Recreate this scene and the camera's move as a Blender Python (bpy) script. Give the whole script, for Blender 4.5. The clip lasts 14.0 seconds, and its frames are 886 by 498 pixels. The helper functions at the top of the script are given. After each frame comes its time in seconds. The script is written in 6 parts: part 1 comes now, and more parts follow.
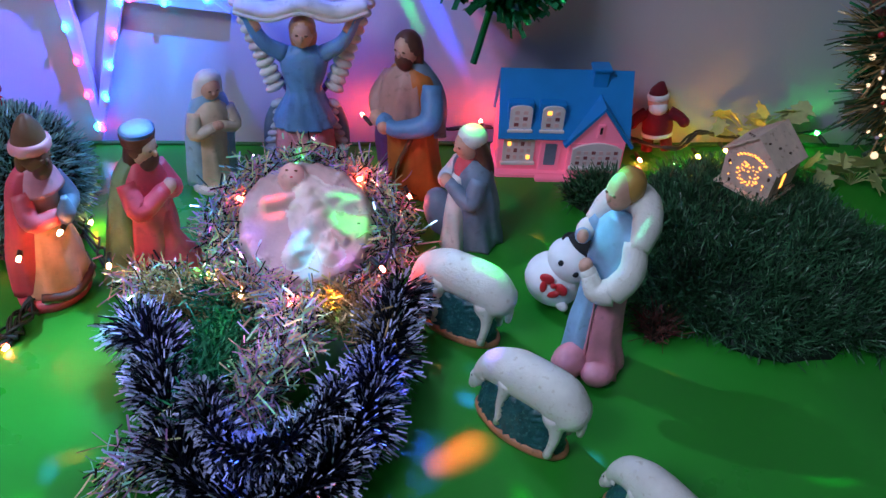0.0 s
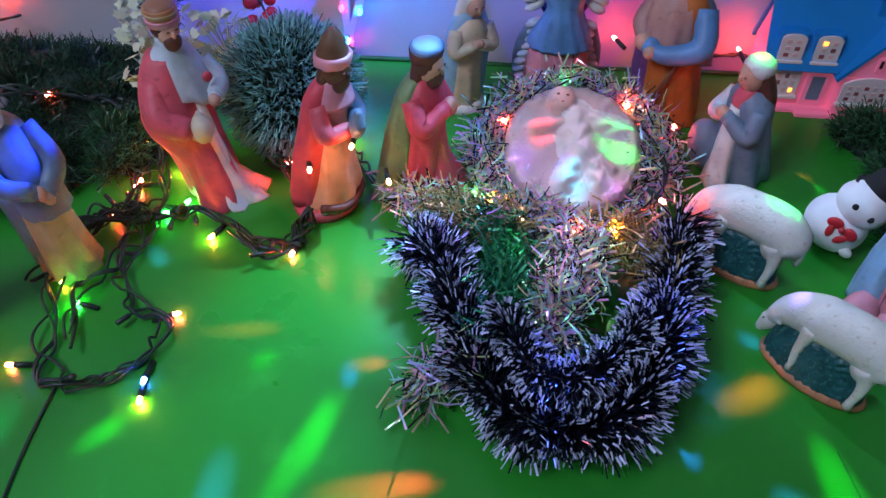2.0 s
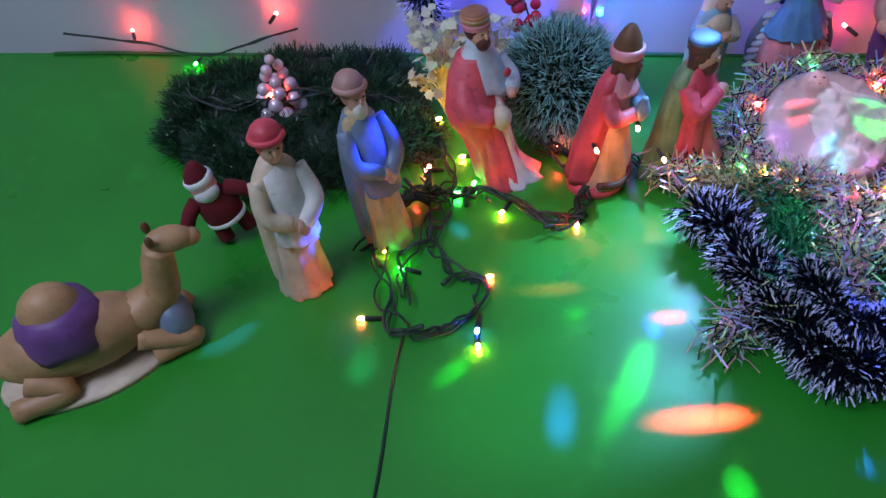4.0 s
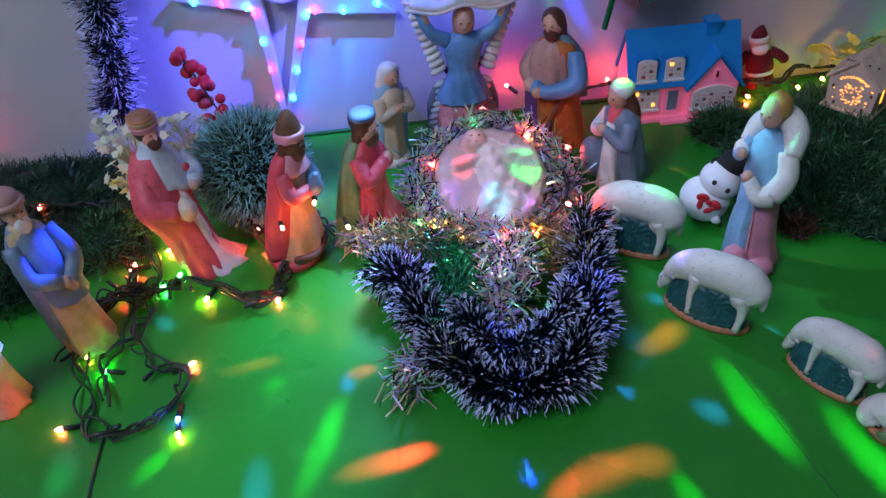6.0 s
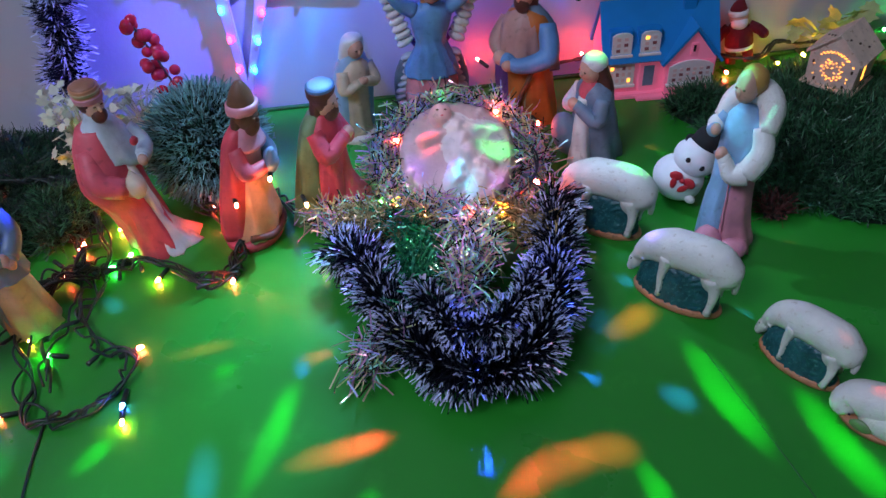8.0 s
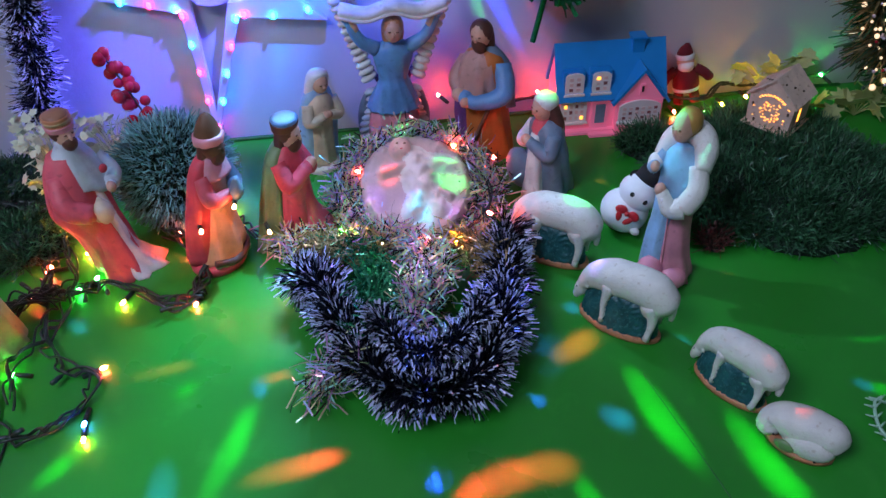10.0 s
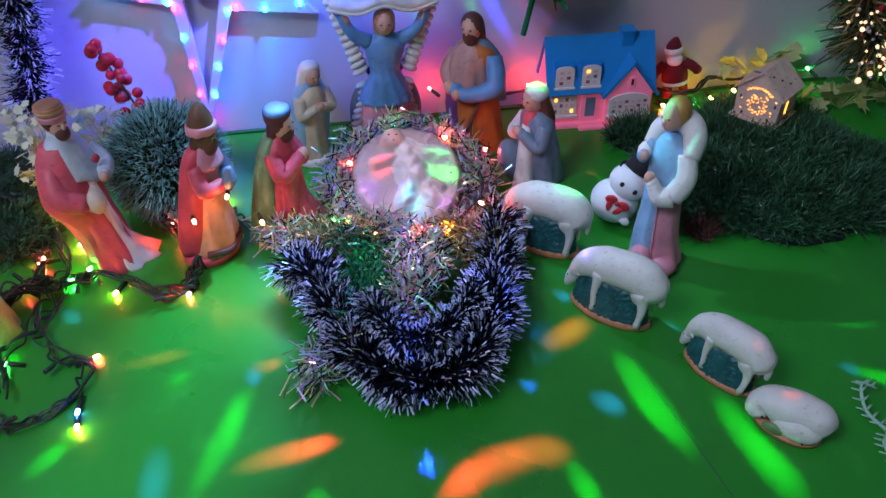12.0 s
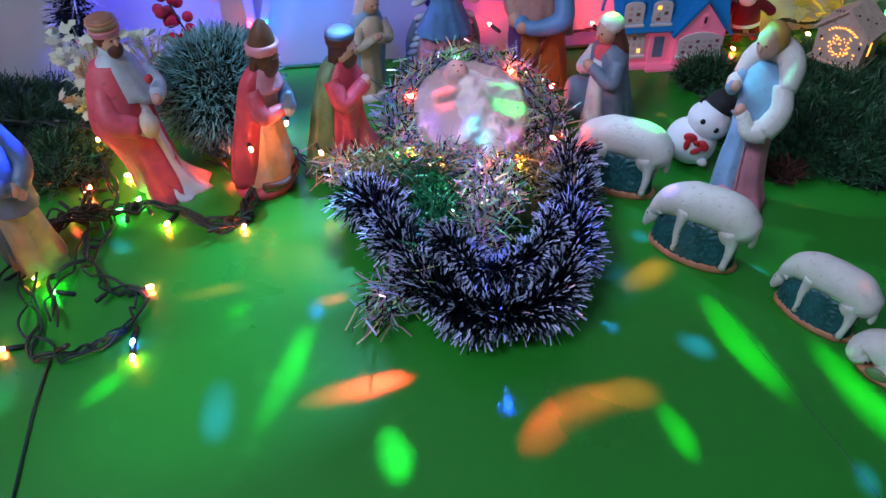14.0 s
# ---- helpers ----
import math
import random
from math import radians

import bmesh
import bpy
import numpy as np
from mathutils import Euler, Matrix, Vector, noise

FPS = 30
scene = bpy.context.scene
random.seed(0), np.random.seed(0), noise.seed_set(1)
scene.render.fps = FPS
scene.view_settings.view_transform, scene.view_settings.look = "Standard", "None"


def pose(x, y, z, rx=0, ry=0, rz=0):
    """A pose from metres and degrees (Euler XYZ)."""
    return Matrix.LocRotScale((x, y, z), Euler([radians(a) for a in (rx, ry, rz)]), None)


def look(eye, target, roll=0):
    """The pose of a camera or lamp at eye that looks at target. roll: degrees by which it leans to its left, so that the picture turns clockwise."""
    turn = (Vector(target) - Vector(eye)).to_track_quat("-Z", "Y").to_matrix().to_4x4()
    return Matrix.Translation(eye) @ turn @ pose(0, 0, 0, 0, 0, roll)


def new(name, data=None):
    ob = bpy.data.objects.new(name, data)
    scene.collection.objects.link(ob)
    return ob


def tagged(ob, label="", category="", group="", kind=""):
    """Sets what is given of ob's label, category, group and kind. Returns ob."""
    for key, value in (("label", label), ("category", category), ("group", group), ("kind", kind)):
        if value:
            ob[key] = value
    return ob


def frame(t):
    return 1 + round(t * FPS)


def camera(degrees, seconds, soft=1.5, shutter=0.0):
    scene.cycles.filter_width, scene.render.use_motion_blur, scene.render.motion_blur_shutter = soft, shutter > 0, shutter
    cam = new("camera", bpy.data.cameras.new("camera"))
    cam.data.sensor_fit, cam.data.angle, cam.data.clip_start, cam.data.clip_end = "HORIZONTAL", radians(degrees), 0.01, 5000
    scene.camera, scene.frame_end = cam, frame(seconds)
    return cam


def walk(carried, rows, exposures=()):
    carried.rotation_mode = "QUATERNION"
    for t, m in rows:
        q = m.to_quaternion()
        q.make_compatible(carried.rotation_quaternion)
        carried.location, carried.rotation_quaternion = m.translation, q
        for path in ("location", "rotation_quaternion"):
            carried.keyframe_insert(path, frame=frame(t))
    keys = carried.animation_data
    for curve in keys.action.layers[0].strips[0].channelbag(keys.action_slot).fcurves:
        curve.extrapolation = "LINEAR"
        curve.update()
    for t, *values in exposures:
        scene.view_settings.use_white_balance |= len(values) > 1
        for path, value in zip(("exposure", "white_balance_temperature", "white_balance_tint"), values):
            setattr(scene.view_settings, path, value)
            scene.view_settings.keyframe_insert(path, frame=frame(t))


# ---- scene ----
cam = camera(59.2, 14.0)
PATH = [
    (0, (-0.0888, 1.7228, 0.5292), (0.067, 3.2391, -0.7657), 3.35),
    (0.5, (-0.1082, 1.7198, 0.5217), (-0.0133, 3.2049, -0.8145), 3.87),
    (1, (-0.147, 1.7176, 0.5136), (-0.1417, 3.1777, -0.8532), 3.86),
    (1.5, (-0.1846, 1.7297, 0.5062), (-0.2515, 3.1562, -0.894), 3.39),
    (2, (-0.2405, 1.7299, 0.5225), (-0.3518, 3.1113, -0.9195), -0.11),
    (2.5, (-0.2882, 1.7127, 0.5512), (-0.369, 3.0787, -0.9074), -3.5),
    (3, (-0.3522, 1.6619, 0.5744), (-0.4893, 3.0147, -0.8923), -5.12),
    (3.2, (-0.3836, 1.6439, 0.5687), (-0.585, 3.001, -0.8865), -5.75),
    (3.7, (-0.4213, 1.6199, 0.571), (-0.7141, 2.9854, -0.8653), -6.51),
    (4.25, (-0.4191, 1.6151, 0.5805), (-0.7664, 3.0009, -0.8284), -7.42),
    (4.8, (-0.3819, 1.6182, 0.5896), (-0.7115, 3.0337, -0.791), -8.05),
    (5.3, (-0.327, 1.615, 0.591), (-0.557, 3.064, -0.768), -8.1),
    (5.5, (-0.296, 1.61, 0.589), (-0.453, 3.077, -0.761), -7.8),
    (6, (-0.262, 1.586, 0.597), (-0.192, 3.087, -0.723), -5.3),
    (6.5, (-0.259, 1.577, 0.663), (-0.151, 3.187, -0.518), -4.5),
    (6.9, (-0.25, 1.574, 0.683), (-0.153, 3.24, -0.419), -4.7),
    (7, (-0.256, 1.578, 0.685), (-0.16, 3.221, -0.452), -4.5),
    (7.5, (-0.254, 1.582, 0.611), (-0.205, 3.137, -0.646), -6.0),
    (8, (-0.235, 1.608, 0.57), (-0.139, 3.075, -0.787), -4.4),
    (8.5, (-0.229, 1.606, 0.577), (-0.1, 3.081, -0.768), -2.9),
    (11, (-0.214, 1.562, 0.597), (-0.026, 3.075, -0.698), -1.7),
    (11.5, (-0.215, 1.562, 0.591), (-0.02, 3.072, -0.705), -1.5),
    (12, (-0.222, 1.561, 0.587), (-0.027, 3.07, -0.711), -1.5),
    (12.5, (-0.215, 1.565, 0.595), (-0.018, 3.075, -0.702), -1.6),
    (13, (-0.236, 1.565, 0.562), (-0.032, 3.064, -0.746), -1.0),
    (13.5, (-0.256, 1.568, 0.536), (-0.058, 3.056, -0.786), -1.0),
    (14, (-0.284, 1.577, 0.525), (-0.116, 3.05, -0.818), -0.8),
]
walk(cam, [(t, look(eye, target, roll)) for t, eye, target, roll in PATH],
     [(0.0, 0.08), (2.0, 0.06), (3.2, 0.05), (6.0, 0.0), (6.6, -0.15), (7.1, -0.2), (7.6, -0.08), (8.2, 0.0), (11.0, 0.06), (14.0, 0.1)])

WALL = 2.545          # face of the back wall
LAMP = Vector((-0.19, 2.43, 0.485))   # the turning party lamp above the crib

# ---- world and lights ----
world = bpy.data.worlds.new("room_air")
world.use_nodes = True
scene.world = world
world.node_tree.nodes["Background"].inputs[0].default_value = (0.10, 0.11, 0.16, 1)
world.node_tree.nodes["Background"].inputs[1].default_value = 0.05


def area_lamp(name, place, target, size, size_y, watts, colour):
    data = bpy.data.lights.new(name, "AREA")
    data.shape, data.size, data.size_y, data.energy, data.color = "RECTANGLE", size, size_y, watts, colour
    ob = new(name, data)
    ob.matrix_world = look(place, target)
    return ob


# a tube lamp on the ceiling, behind the camera and to one side
area_lamp("ceiling_tube_light", (-1.35, 1.25, 1.90), (-0.2, 2.3, 0.1), 0.9, 0.6, 31.0, (0.63, 0.70, 1.0))


def beam(centre, along, length, width, colour, level, blend=0.35):
    """One lens of the party lamp, a narrow cone that throws a long patch round centre; also the wide added fill."""
    c = Vector(centre)
    d = c - LAMP
    dist = d.length
    d.normalize()
    a = Vector(along).normalized()
    wall = abs(c.y - WALL) < 0.02
    n = Vector((0, -1, 0)) if wall else Vector((0, 0, 1))
    b = n.cross(a).normalized()
    fa, fb = a - d * a.dot(d), b - d * b.dot(d)
    ta = max(fa.length * length / 2 / dist, 0.004)
    tb = max(fb.length * width / 2 / dist, 0.004)
    xa = fa.normalized()
    za = -d
    ya = za.cross(xa)
    data = bpy.data.lights.new("party_or_fill_beam", "SPOT")
    data.spot_size, data.spot_blend, data.shadow_soft_size = 2 * math.atan(max(ta, tb)), blend, 0.004
    data.color = colour
    data.energy = level * 4 * math.pi * dist * dist / max(abs(d.dot(n)), 0.12)
    ob = new("party_or_fill_beam", data)
    sx, sy = ta / max(ta, tb), tb / max(ta, tb)
    ob.matrix_world = Matrix(((xa.x * sx, ya.x * sy, za.x, LAMP.x), (xa.y * sx, ya.y * sy, za.y, LAMP.y),
                              (xa.z * sx, ya.z * sy, za.z, LAMP.z), (0, 0, 0, 1)))
    return ob


RED, GREEN, BLUE, VIOLET, CYAN = (1.0, 0.05, 0.025), (0.02, 1.0, 0.09), (0.015, 0.07, 1.0), (0.35, 0.08, 1.0), (0.02, 0.32, 0.85)
POWER = {RED: 6.0, GREEN: 1.4, BLUE: 8.0, CYAN: 3.5}   # the green sheet throws back little red and blue
PATCHES = (  # ends of each patch on the floor, width, colour, level
    ((-0.052, 2.077), (-0.001, 2.102), 0.026, RED, 7.0), ((-0.118, 1.954), (-0.064, 1.956), 0.030, RED, 4.2), ((-0.152, 1.944), (-0.100, 1.957), 0.034, RED, 3.6), ((-0.182, 1.915), (-0.138, 1.949), 0.028, RED, 3.0),
    ((-0.352, 1.982), (-0.272, 1.995), 0.020, RED, 5.0), ((-0.474, 2.119), (-0.412, 2.125), 0.014, RED, 4.0),
    ((-0.346, 2.095), (-0.317, 2.099), 0.012, RED, 4.0), ((0.155, 2.168), (0.170, 2.160), 0.012, RED, 5.0),
    ((0.070, 2.335), (0.080, 2.365), 0.014, RED, 4.0), ((-0.048, 2.180), (-0.038, 2.180), 0.008, RED, 4.0),
    ((0.016, 2.052), (0.038, 1.942), 0.026, GREEN, 6.0), ((0.092, 1.985), (0.108, 1.880), 0.026, GREEN, 6.0),
    ((0.236, 1.996), (0.280, 1.966), 0.015, GREEN, 6.0), ((0.222, 2.004), (0.236, 1.996), 0.012, BLUE, 4.0), ((-0.428, 2.094), (-0.408, 2.090), 0.020, GREEN, 4.0),
    ((-0.388, 1.965), (-0.349, 2.065), 0.022, GREEN, 5.0), ((-0.536, 2.002), (-0.512, 2.033), 0.018, GREEN, 5.0),
    ((-0.065, 1.940), (-0.055, 1.890), 0.018, GREEN, 5.0), ((-0.140, 2.180), (-0.120, 2.165), 0.020, GREEN, 5.0),
    ((-0.290, 1.945), (-0.282, 1.900), 0.022, GREEN, 5.0),
    ((-0.300, 2.222), (-0.330, 2.180), 0.03, CYAN, 2.0),
    ((-0.026, 2.006), (-0.002, 1.988), 0.020, BLUE, 5.0), ((-0.194, 1.974), (-0.182, 1.952), 0.020, BLUE, 5.0),
    ((-0.430, 2.010), (-0.420, 1.955), 0.024, BLUE, 4.0), ((-0.090, 2.040), (-0.076, 2.028), 0.016, BLUE, 5.0),
    ((-0.348, 2.098), (-0.343, 2.074), 0.012, BLUE, 4.0), ((-0.551, 2.212), (-0.531, 2.190), 0.014, BLUE, 4.0),
    ((-0.024, 2.152), (-0.012, 2.138), 0.014, BLUE, 4.0), ((-0.612, 2.045), (-0.600, 2.000), 0.026, CYAN, 2.0),
    ((0.060, 1.860), (0.070, 1.848), 0.022, BLUE, 4.0), ((0.070, 2.085), (0.085, 2.075), 0.012, BLUE, 4.0),
)
for p, q, width, colour, level in PATCHES:
    v = Vector((q[0] - p[0], q[1] - p[1], 0))
    c = Vector(((p[0] + q[0]) / 2, (p[1] + q[1]) / 2, 0.0))
    side = Vector((-v.y, v.x, 0)).normalized()
    beam(c, v, v.length * 1.35, width * 1.35, colour, level * POWER[colour] * 0.62, 1.0)
    # the lens has facets: a second, smaller lobe beside the first
    beam(c + v * 0.18 + side * width * random.uniform(-0.3, 0.3), v + side * v.length * random.uniform(-0.5, 0.5), v.length * 0.8, width * 1.1, colour, level * POWER[colour] * 0.42, 1.0)
# two wide dim fill beams, added to light the floor before the kings
beam((-0.37, 2.17, 0.0), (1, 0.3, 0), 0.30, 0.24, (0.20, 0.62, 1.0), 6.0, 1.0)
beam((-0.33, 2.37, 0.0), (1, 0, 0), 0.24, 0.18, (0.10, 0.48, 1.0), 3.2, 1.0)
# wide violet and blue fill beams, added over the wall and the figures
beam((-0.30, WALL, 0.16), (1, 0, 0), 0.62, 0.48, (0.03, 0.10, 1.0), 2.5, 1.0)
beam((-0.52, WALL, 0.10), (1, 0, 0), 0.46, 0.36, (0.12, 0.10, 1.0), 4.0, 1.0)
beam((-0.335, WALL, 0.13), (1, 0, 0), 0.18, 0.28, (0.02, 0.24, 1.0), 3.0, 1.0)
beam((-0.05, WALL, 0.14), (1, 0, 0), 0.36, 0.36, (0.12, 0.16, 1.0), 0.9, 1.0)
beam((-0.30, 2.25, 0.08), (1, 0, 0), 0.52, 0.32, (0.22, 0.34, 1.0), 2.2, 1.0)
beam((0.05, 2.22, 0.08), (1, 0, 0), 0.36, 0.36, (0.40, 0.62, 1.0), 1.6, 1.0)
beam((-0.42, 2.00, 0.0), (1, 0, 0), 0.32, 0.20, (0.2, 0.75, 1.0), 2.0, 1.0)
STREAKS = (  # ends of each streak on the wall, width, colour, level
    ((-0.329, 0.382), (-0.400, 0.326), 0.022, RED, 2.0), ((-0.480, 0.312), (-0.575, 0.260), 0.016, GREEN, 3.0),
    ((-0.273, 0.385), (-0.304, 0.305), 0.022, BLUE, 3.0), ((-0.292, 0.240), (-0.318, 0.110), 0.022, CYAN, 2.5),
    ((-0.228, 0.410), (-0.242, 0.266), 0.018, GREEN, 3.0), ((-0.244, 0.245), (-0.252, 0.170), 0.018, BLUE, 3.5),
    ((-0.193, 0.410), (-0.182, 0.275), 0.016, VIOLET, 3.0), ((-0.165, 0.405), (-0.166, 0.285), 0.014, RED, 2.5),
    ((-0.150, 0.330), (-0.130, 0.190), 0.020, GREEN, 3.0), ((-0.128, 0.400), (-0.096, 0.310), 0.016, RED, 2.5),
    ((-0.116, 0.345), (-0.096, 0.245), 0.014, RED, 2.5), ((-0.105, 0.410), (-0.060, 0.320), 0.026, BLUE, 4.0),
    ((-0.070, 0.390), (-0.008, 0.280), 0.014, GREEN, 2.0), ((-0.028, 0.335), (0.022, 0.270), 0.022, BLUE, 4.0),
    ((-0.050, 0.215), (-0.002, 0.120), 0.024, BLUE, 4.0), ((-0.020, 0.260), (0.022, 0.155), 0.010, RED, 2.0),
    ((-0.304, 0.407), (-0.345, 0.335), 0.018, RED, 2.5), ((0.085, 0.205), (0.115, 0.178), 0.024, BLUE, 4.0),
    ((-0.070, 0.205), (-0.045, 0.150), 0.016, GREEN, 2.0), ((-0.252, 0.380), (-0.268, 0.320), 0.014, GREEN, 2.0),
    ((-0.200, 0.290), (-0.180, 0.190), 0.030, BLUE, 2.0),
)
for p, q, width, colour, level in STREAKS:
    v = Vector((q[0] - p[0], 0, q[1] - p[1]))
    mid = Vector(((p[0] + q[0]) / 2, WALL, (p[1] + q[1]) / 2)) - v * 0.12
    beam(mid, v, v.length * 1.65, width * 0.95, colour, level * 2.0, 0.9)
GLINTS = (  # beams that land on figures: place, size, colour, level
    # the wide pale spots are added fill for the dish and tinsel
    ((-0.163, 2.318, 0.056), 0.15, (1.0, 0.50, 0.58), 0.8),
    ((-0.127, 2.335, 0.076), 0.036, GREEN, 7.7), ((-0.110, 2.328, 0.072), 0.022, GREEN, 6.3), ((-0.164, 2.302, 0.067), 0.030, (0.02, 0.6, 0.9), 11.2), ((-0.173, 2.313, 0.069), 0.016, BLUE, 9.8),
    ((-0.194, 2.342, 0.080), 0.024, RED, 14.0), ((-0.123, 2.294, 0.054), 0.030, VIOLET, 4.2), ((-0.214, 2.317, 0.067), 0.034, VIOLET, 3.5), ((-0.153, 2.287, 0.052), 0.09, (1.0, 0.30, 0.45), 0.6),
    ((-0.240, 2.290, 0.020), 0.06, (1.0, 0.65, 0.8), 2.5), ((-0.171, 2.163, 0.048), 0.12, (1.0, 0.70, 0.85), 5.0), ((-0.222, 2.183, 0.053), 0.035, GREEN, 4.0), ((-0.129, 2.183, 0.053), 0.020, GREEN, 9.0),
    ((-0.097, 2.122, 0.048), 0.09, BLUE, 9.0), ((-0.185, 2.045, 0.05), 0.05, BLUE, 14.0), ((-0.245, 2.11, 0.05), 0.03, BLUE, 14.0), ((-0.282, 2.188, 0.053), 0.08, VIOLET, 6.0), ((-0.073, 2.267, 0.032), 0.05, VIOLET, 9.0), ((-0.16, 2.08, 0.06), 0.05, (0.2, 0.9, 0.9), 4.0),
    ((-0.225, 2.407, 0.043), 0.05, (0.6, 0.8, 1.0), 3.0), ((-0.090, 2.375, 0.032), 0.04, (0.9, 0.6, 1.0), 3.0), ((-0.345, 2.31, 0.03), 0.04, RED, 2.0), ((-0.02, 2.372, 0.05), 0.03, CYAN, 2.0),
    ((0.000, 2.226, 0.088), 0.026, GREEN, 10.0), ((0.010, 2.212, 0.078), 0.018, GREEN, 8.0), ((0.003, 2.364, 0.130), 0.026, GREEN, 14.0), ((0.090, 2.208, 0.186), 0.032, (0.02, 1.0, 0.45), 6.5), ((0.090, 2.195, 0.140), 0.04, (0.1, 0.9, 1.0), 2.0),
    ((0.112, 2.192, 0.150), 0.020, (0.02, 0.3, 1.0), 16.0), ((-0.004, 2.140, 0.078), 0.020, (0.25, 0.15, 1.0), 7.0), ((-0.606, 2.180, 0.135), 0.055, BLUE, 17.0),
    ((-0.668, 2.098, 0.070), 0.05, BLUE, 20.0), ((-0.04, 2.22, 0.08), 0.014, BLUE, 5.0), ((0.125, 1.965, 0.05), 0.014, RED, 3.0),
    ((-0.020, 2.425, 0.14), 0.03, CYAN, 4.0), ((-0.09, 2.42, 0.10), 0.02, BLUE, 6.0), ((-0.101, 2.209, 0.053), 0.04, VIOLET, 4.0),
    ((0.155, 1.93, 0.05), 0.016, BLUE, 4.0), ((-0.15, 2.05, 0.06), 0.03, BLUE, 5.0), ((-0.291, 2.204, 0.048), 0.05, VIOLET, 3.0),
    ((0.15, 2.50, 0.12), 0.03, BLUE, 6.0), ((-0.51, 2.25, 0.15), 0.04, CYAN, 1.5),
)
for place, size, colour, level in GLINTS:
    beam(place, (1, 0.2, 0), size * 1.15, size * 0.92, colour, level, 0.9)

# ---- materials ----


def material(name, colour, rough=0.5, metal=0.0, vary=0.18, scale=40.0, bump=0.0, bump_scale=300.0, wear=None, wear_amount=0.0, spec=0.5, island=0.0, glow=0.0, coat=0.0):
    m = bpy.data.materials.new(name)
    m.use_nodes = True
    nt = m.node_tree
    n, l = nt.nodes, nt.links
    p = n["Principled BSDF"]
    co = n.new("ShaderNodeTexCoord")
    big = n.new("ShaderNodeTexNoise")
    big.inputs["Scale"].default_value, big.inputs["Detail"].default_value = scale, 6.0
    l.new(co.outputs["Object"], big.inputs["Vector"])
    ramp = n.new("ShaderNodeMapRange")
    ramp.inputs["From Min"].default_value, ramp.inputs["From Max"].default_value = 0.25, 0.75
    ramp.inputs["To Min"].default_value, ramp.inputs["To Max"].default_value = 1 - vary, 1 + vary
    l.new(big.outputs["Fac"], ramp.inputs["Value"])
    mul = n.new("ShaderNodeVectorMath")
    mul.operation = "SCALE"
    mul.inputs[0].default_value = colour[:3]
    l.new(ramp.outputs["Result"], mul.inputs["Scale"])
    out = mul.outputs["Vector"]
    if island:
        geo = n.new("ShaderNodeNewGeometry")
        r2 = n.new("ShaderNodeMapRange")
        r2.inputs["To Min"].default_value, r2.inputs["To Max"].default_value = 1 - island, 1 + island
        l.new(geo.outputs["Random Per Island"], r2.inputs["Value"])
        mul2 = n.new("ShaderNodeVectorMath")
        mul2.operation = "SCALE"
        l.new(out, mul2.inputs[0])
        l.new(r2.outputs["Result"], mul2.inputs["Scale"])
        out = mul2.outputs["Vector"]
    if wear:
        fine = n.new("ShaderNodeTexNoise")
        fine.inputs["Scale"].default_value, fine.inputs["Detail"].default_value = scale * 3.1, 8.0
        l.new(co.outputs["Object"], fine.inputs["Vector"])
        cut = n.new("ShaderNodeMapRange")
        cut.inputs["From Min"].default_value, cut.inputs["From Max"].default_value = 0.62 - 0.2 * wear_amount, 0.74 - 0.2 * wear_amount
        l.new(fine.outputs["Fac"], cut.inputs["Value"])
        mix = n.new("ShaderNodeMix")
        mix.data_type = "RGBA"
        l.new(cut.outputs["Result"], mix.inputs["Factor"])
        l.new(out, mix.inputs["A"])
        mix.inputs["B"].default_value = (*wear[:3], 1)
        out = mix.outputs["Result"]
    l.new(out, p.inputs["Base Color"])
    rr = n.new("ShaderNodeMapRange")
    rr.inputs["To Min"].default_value, rr.inputs["To Max"].default_value = max(rough - 0.1, 0.02), min(rough + 0.1, 1)
    l.new(big.outputs["Fac"], rr.inputs["Value"])
    l.new(rr.outputs["Result"], p.inputs["Roughness"])
    p.inputs["Metallic"].default_value = metal
    p.inputs["Specular IOR Level"].default_value = spec
    p.inputs["Coat Weight"].default_value = coat
    if bump:
        nb = n.new("ShaderNodeTexNoise")
        nb.inputs["Scale"].default_value, nb.inputs["Detail"].default_value = bump_scale, 4.0
        l.new(co.outputs["Object"], nb.inputs["Vector"])
        bp = n.new("ShaderNodeBump")
        bp.inputs["Strength"].default_value, bp.inputs["Distance"].default_value = bump, 0.001
        l.new(nb.outputs["Fac"], bp.inputs["Height"])
        l.new(bp.outputs["Normal"], p.inputs["Normal"])
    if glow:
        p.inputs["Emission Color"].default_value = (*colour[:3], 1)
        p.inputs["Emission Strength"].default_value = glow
    return m


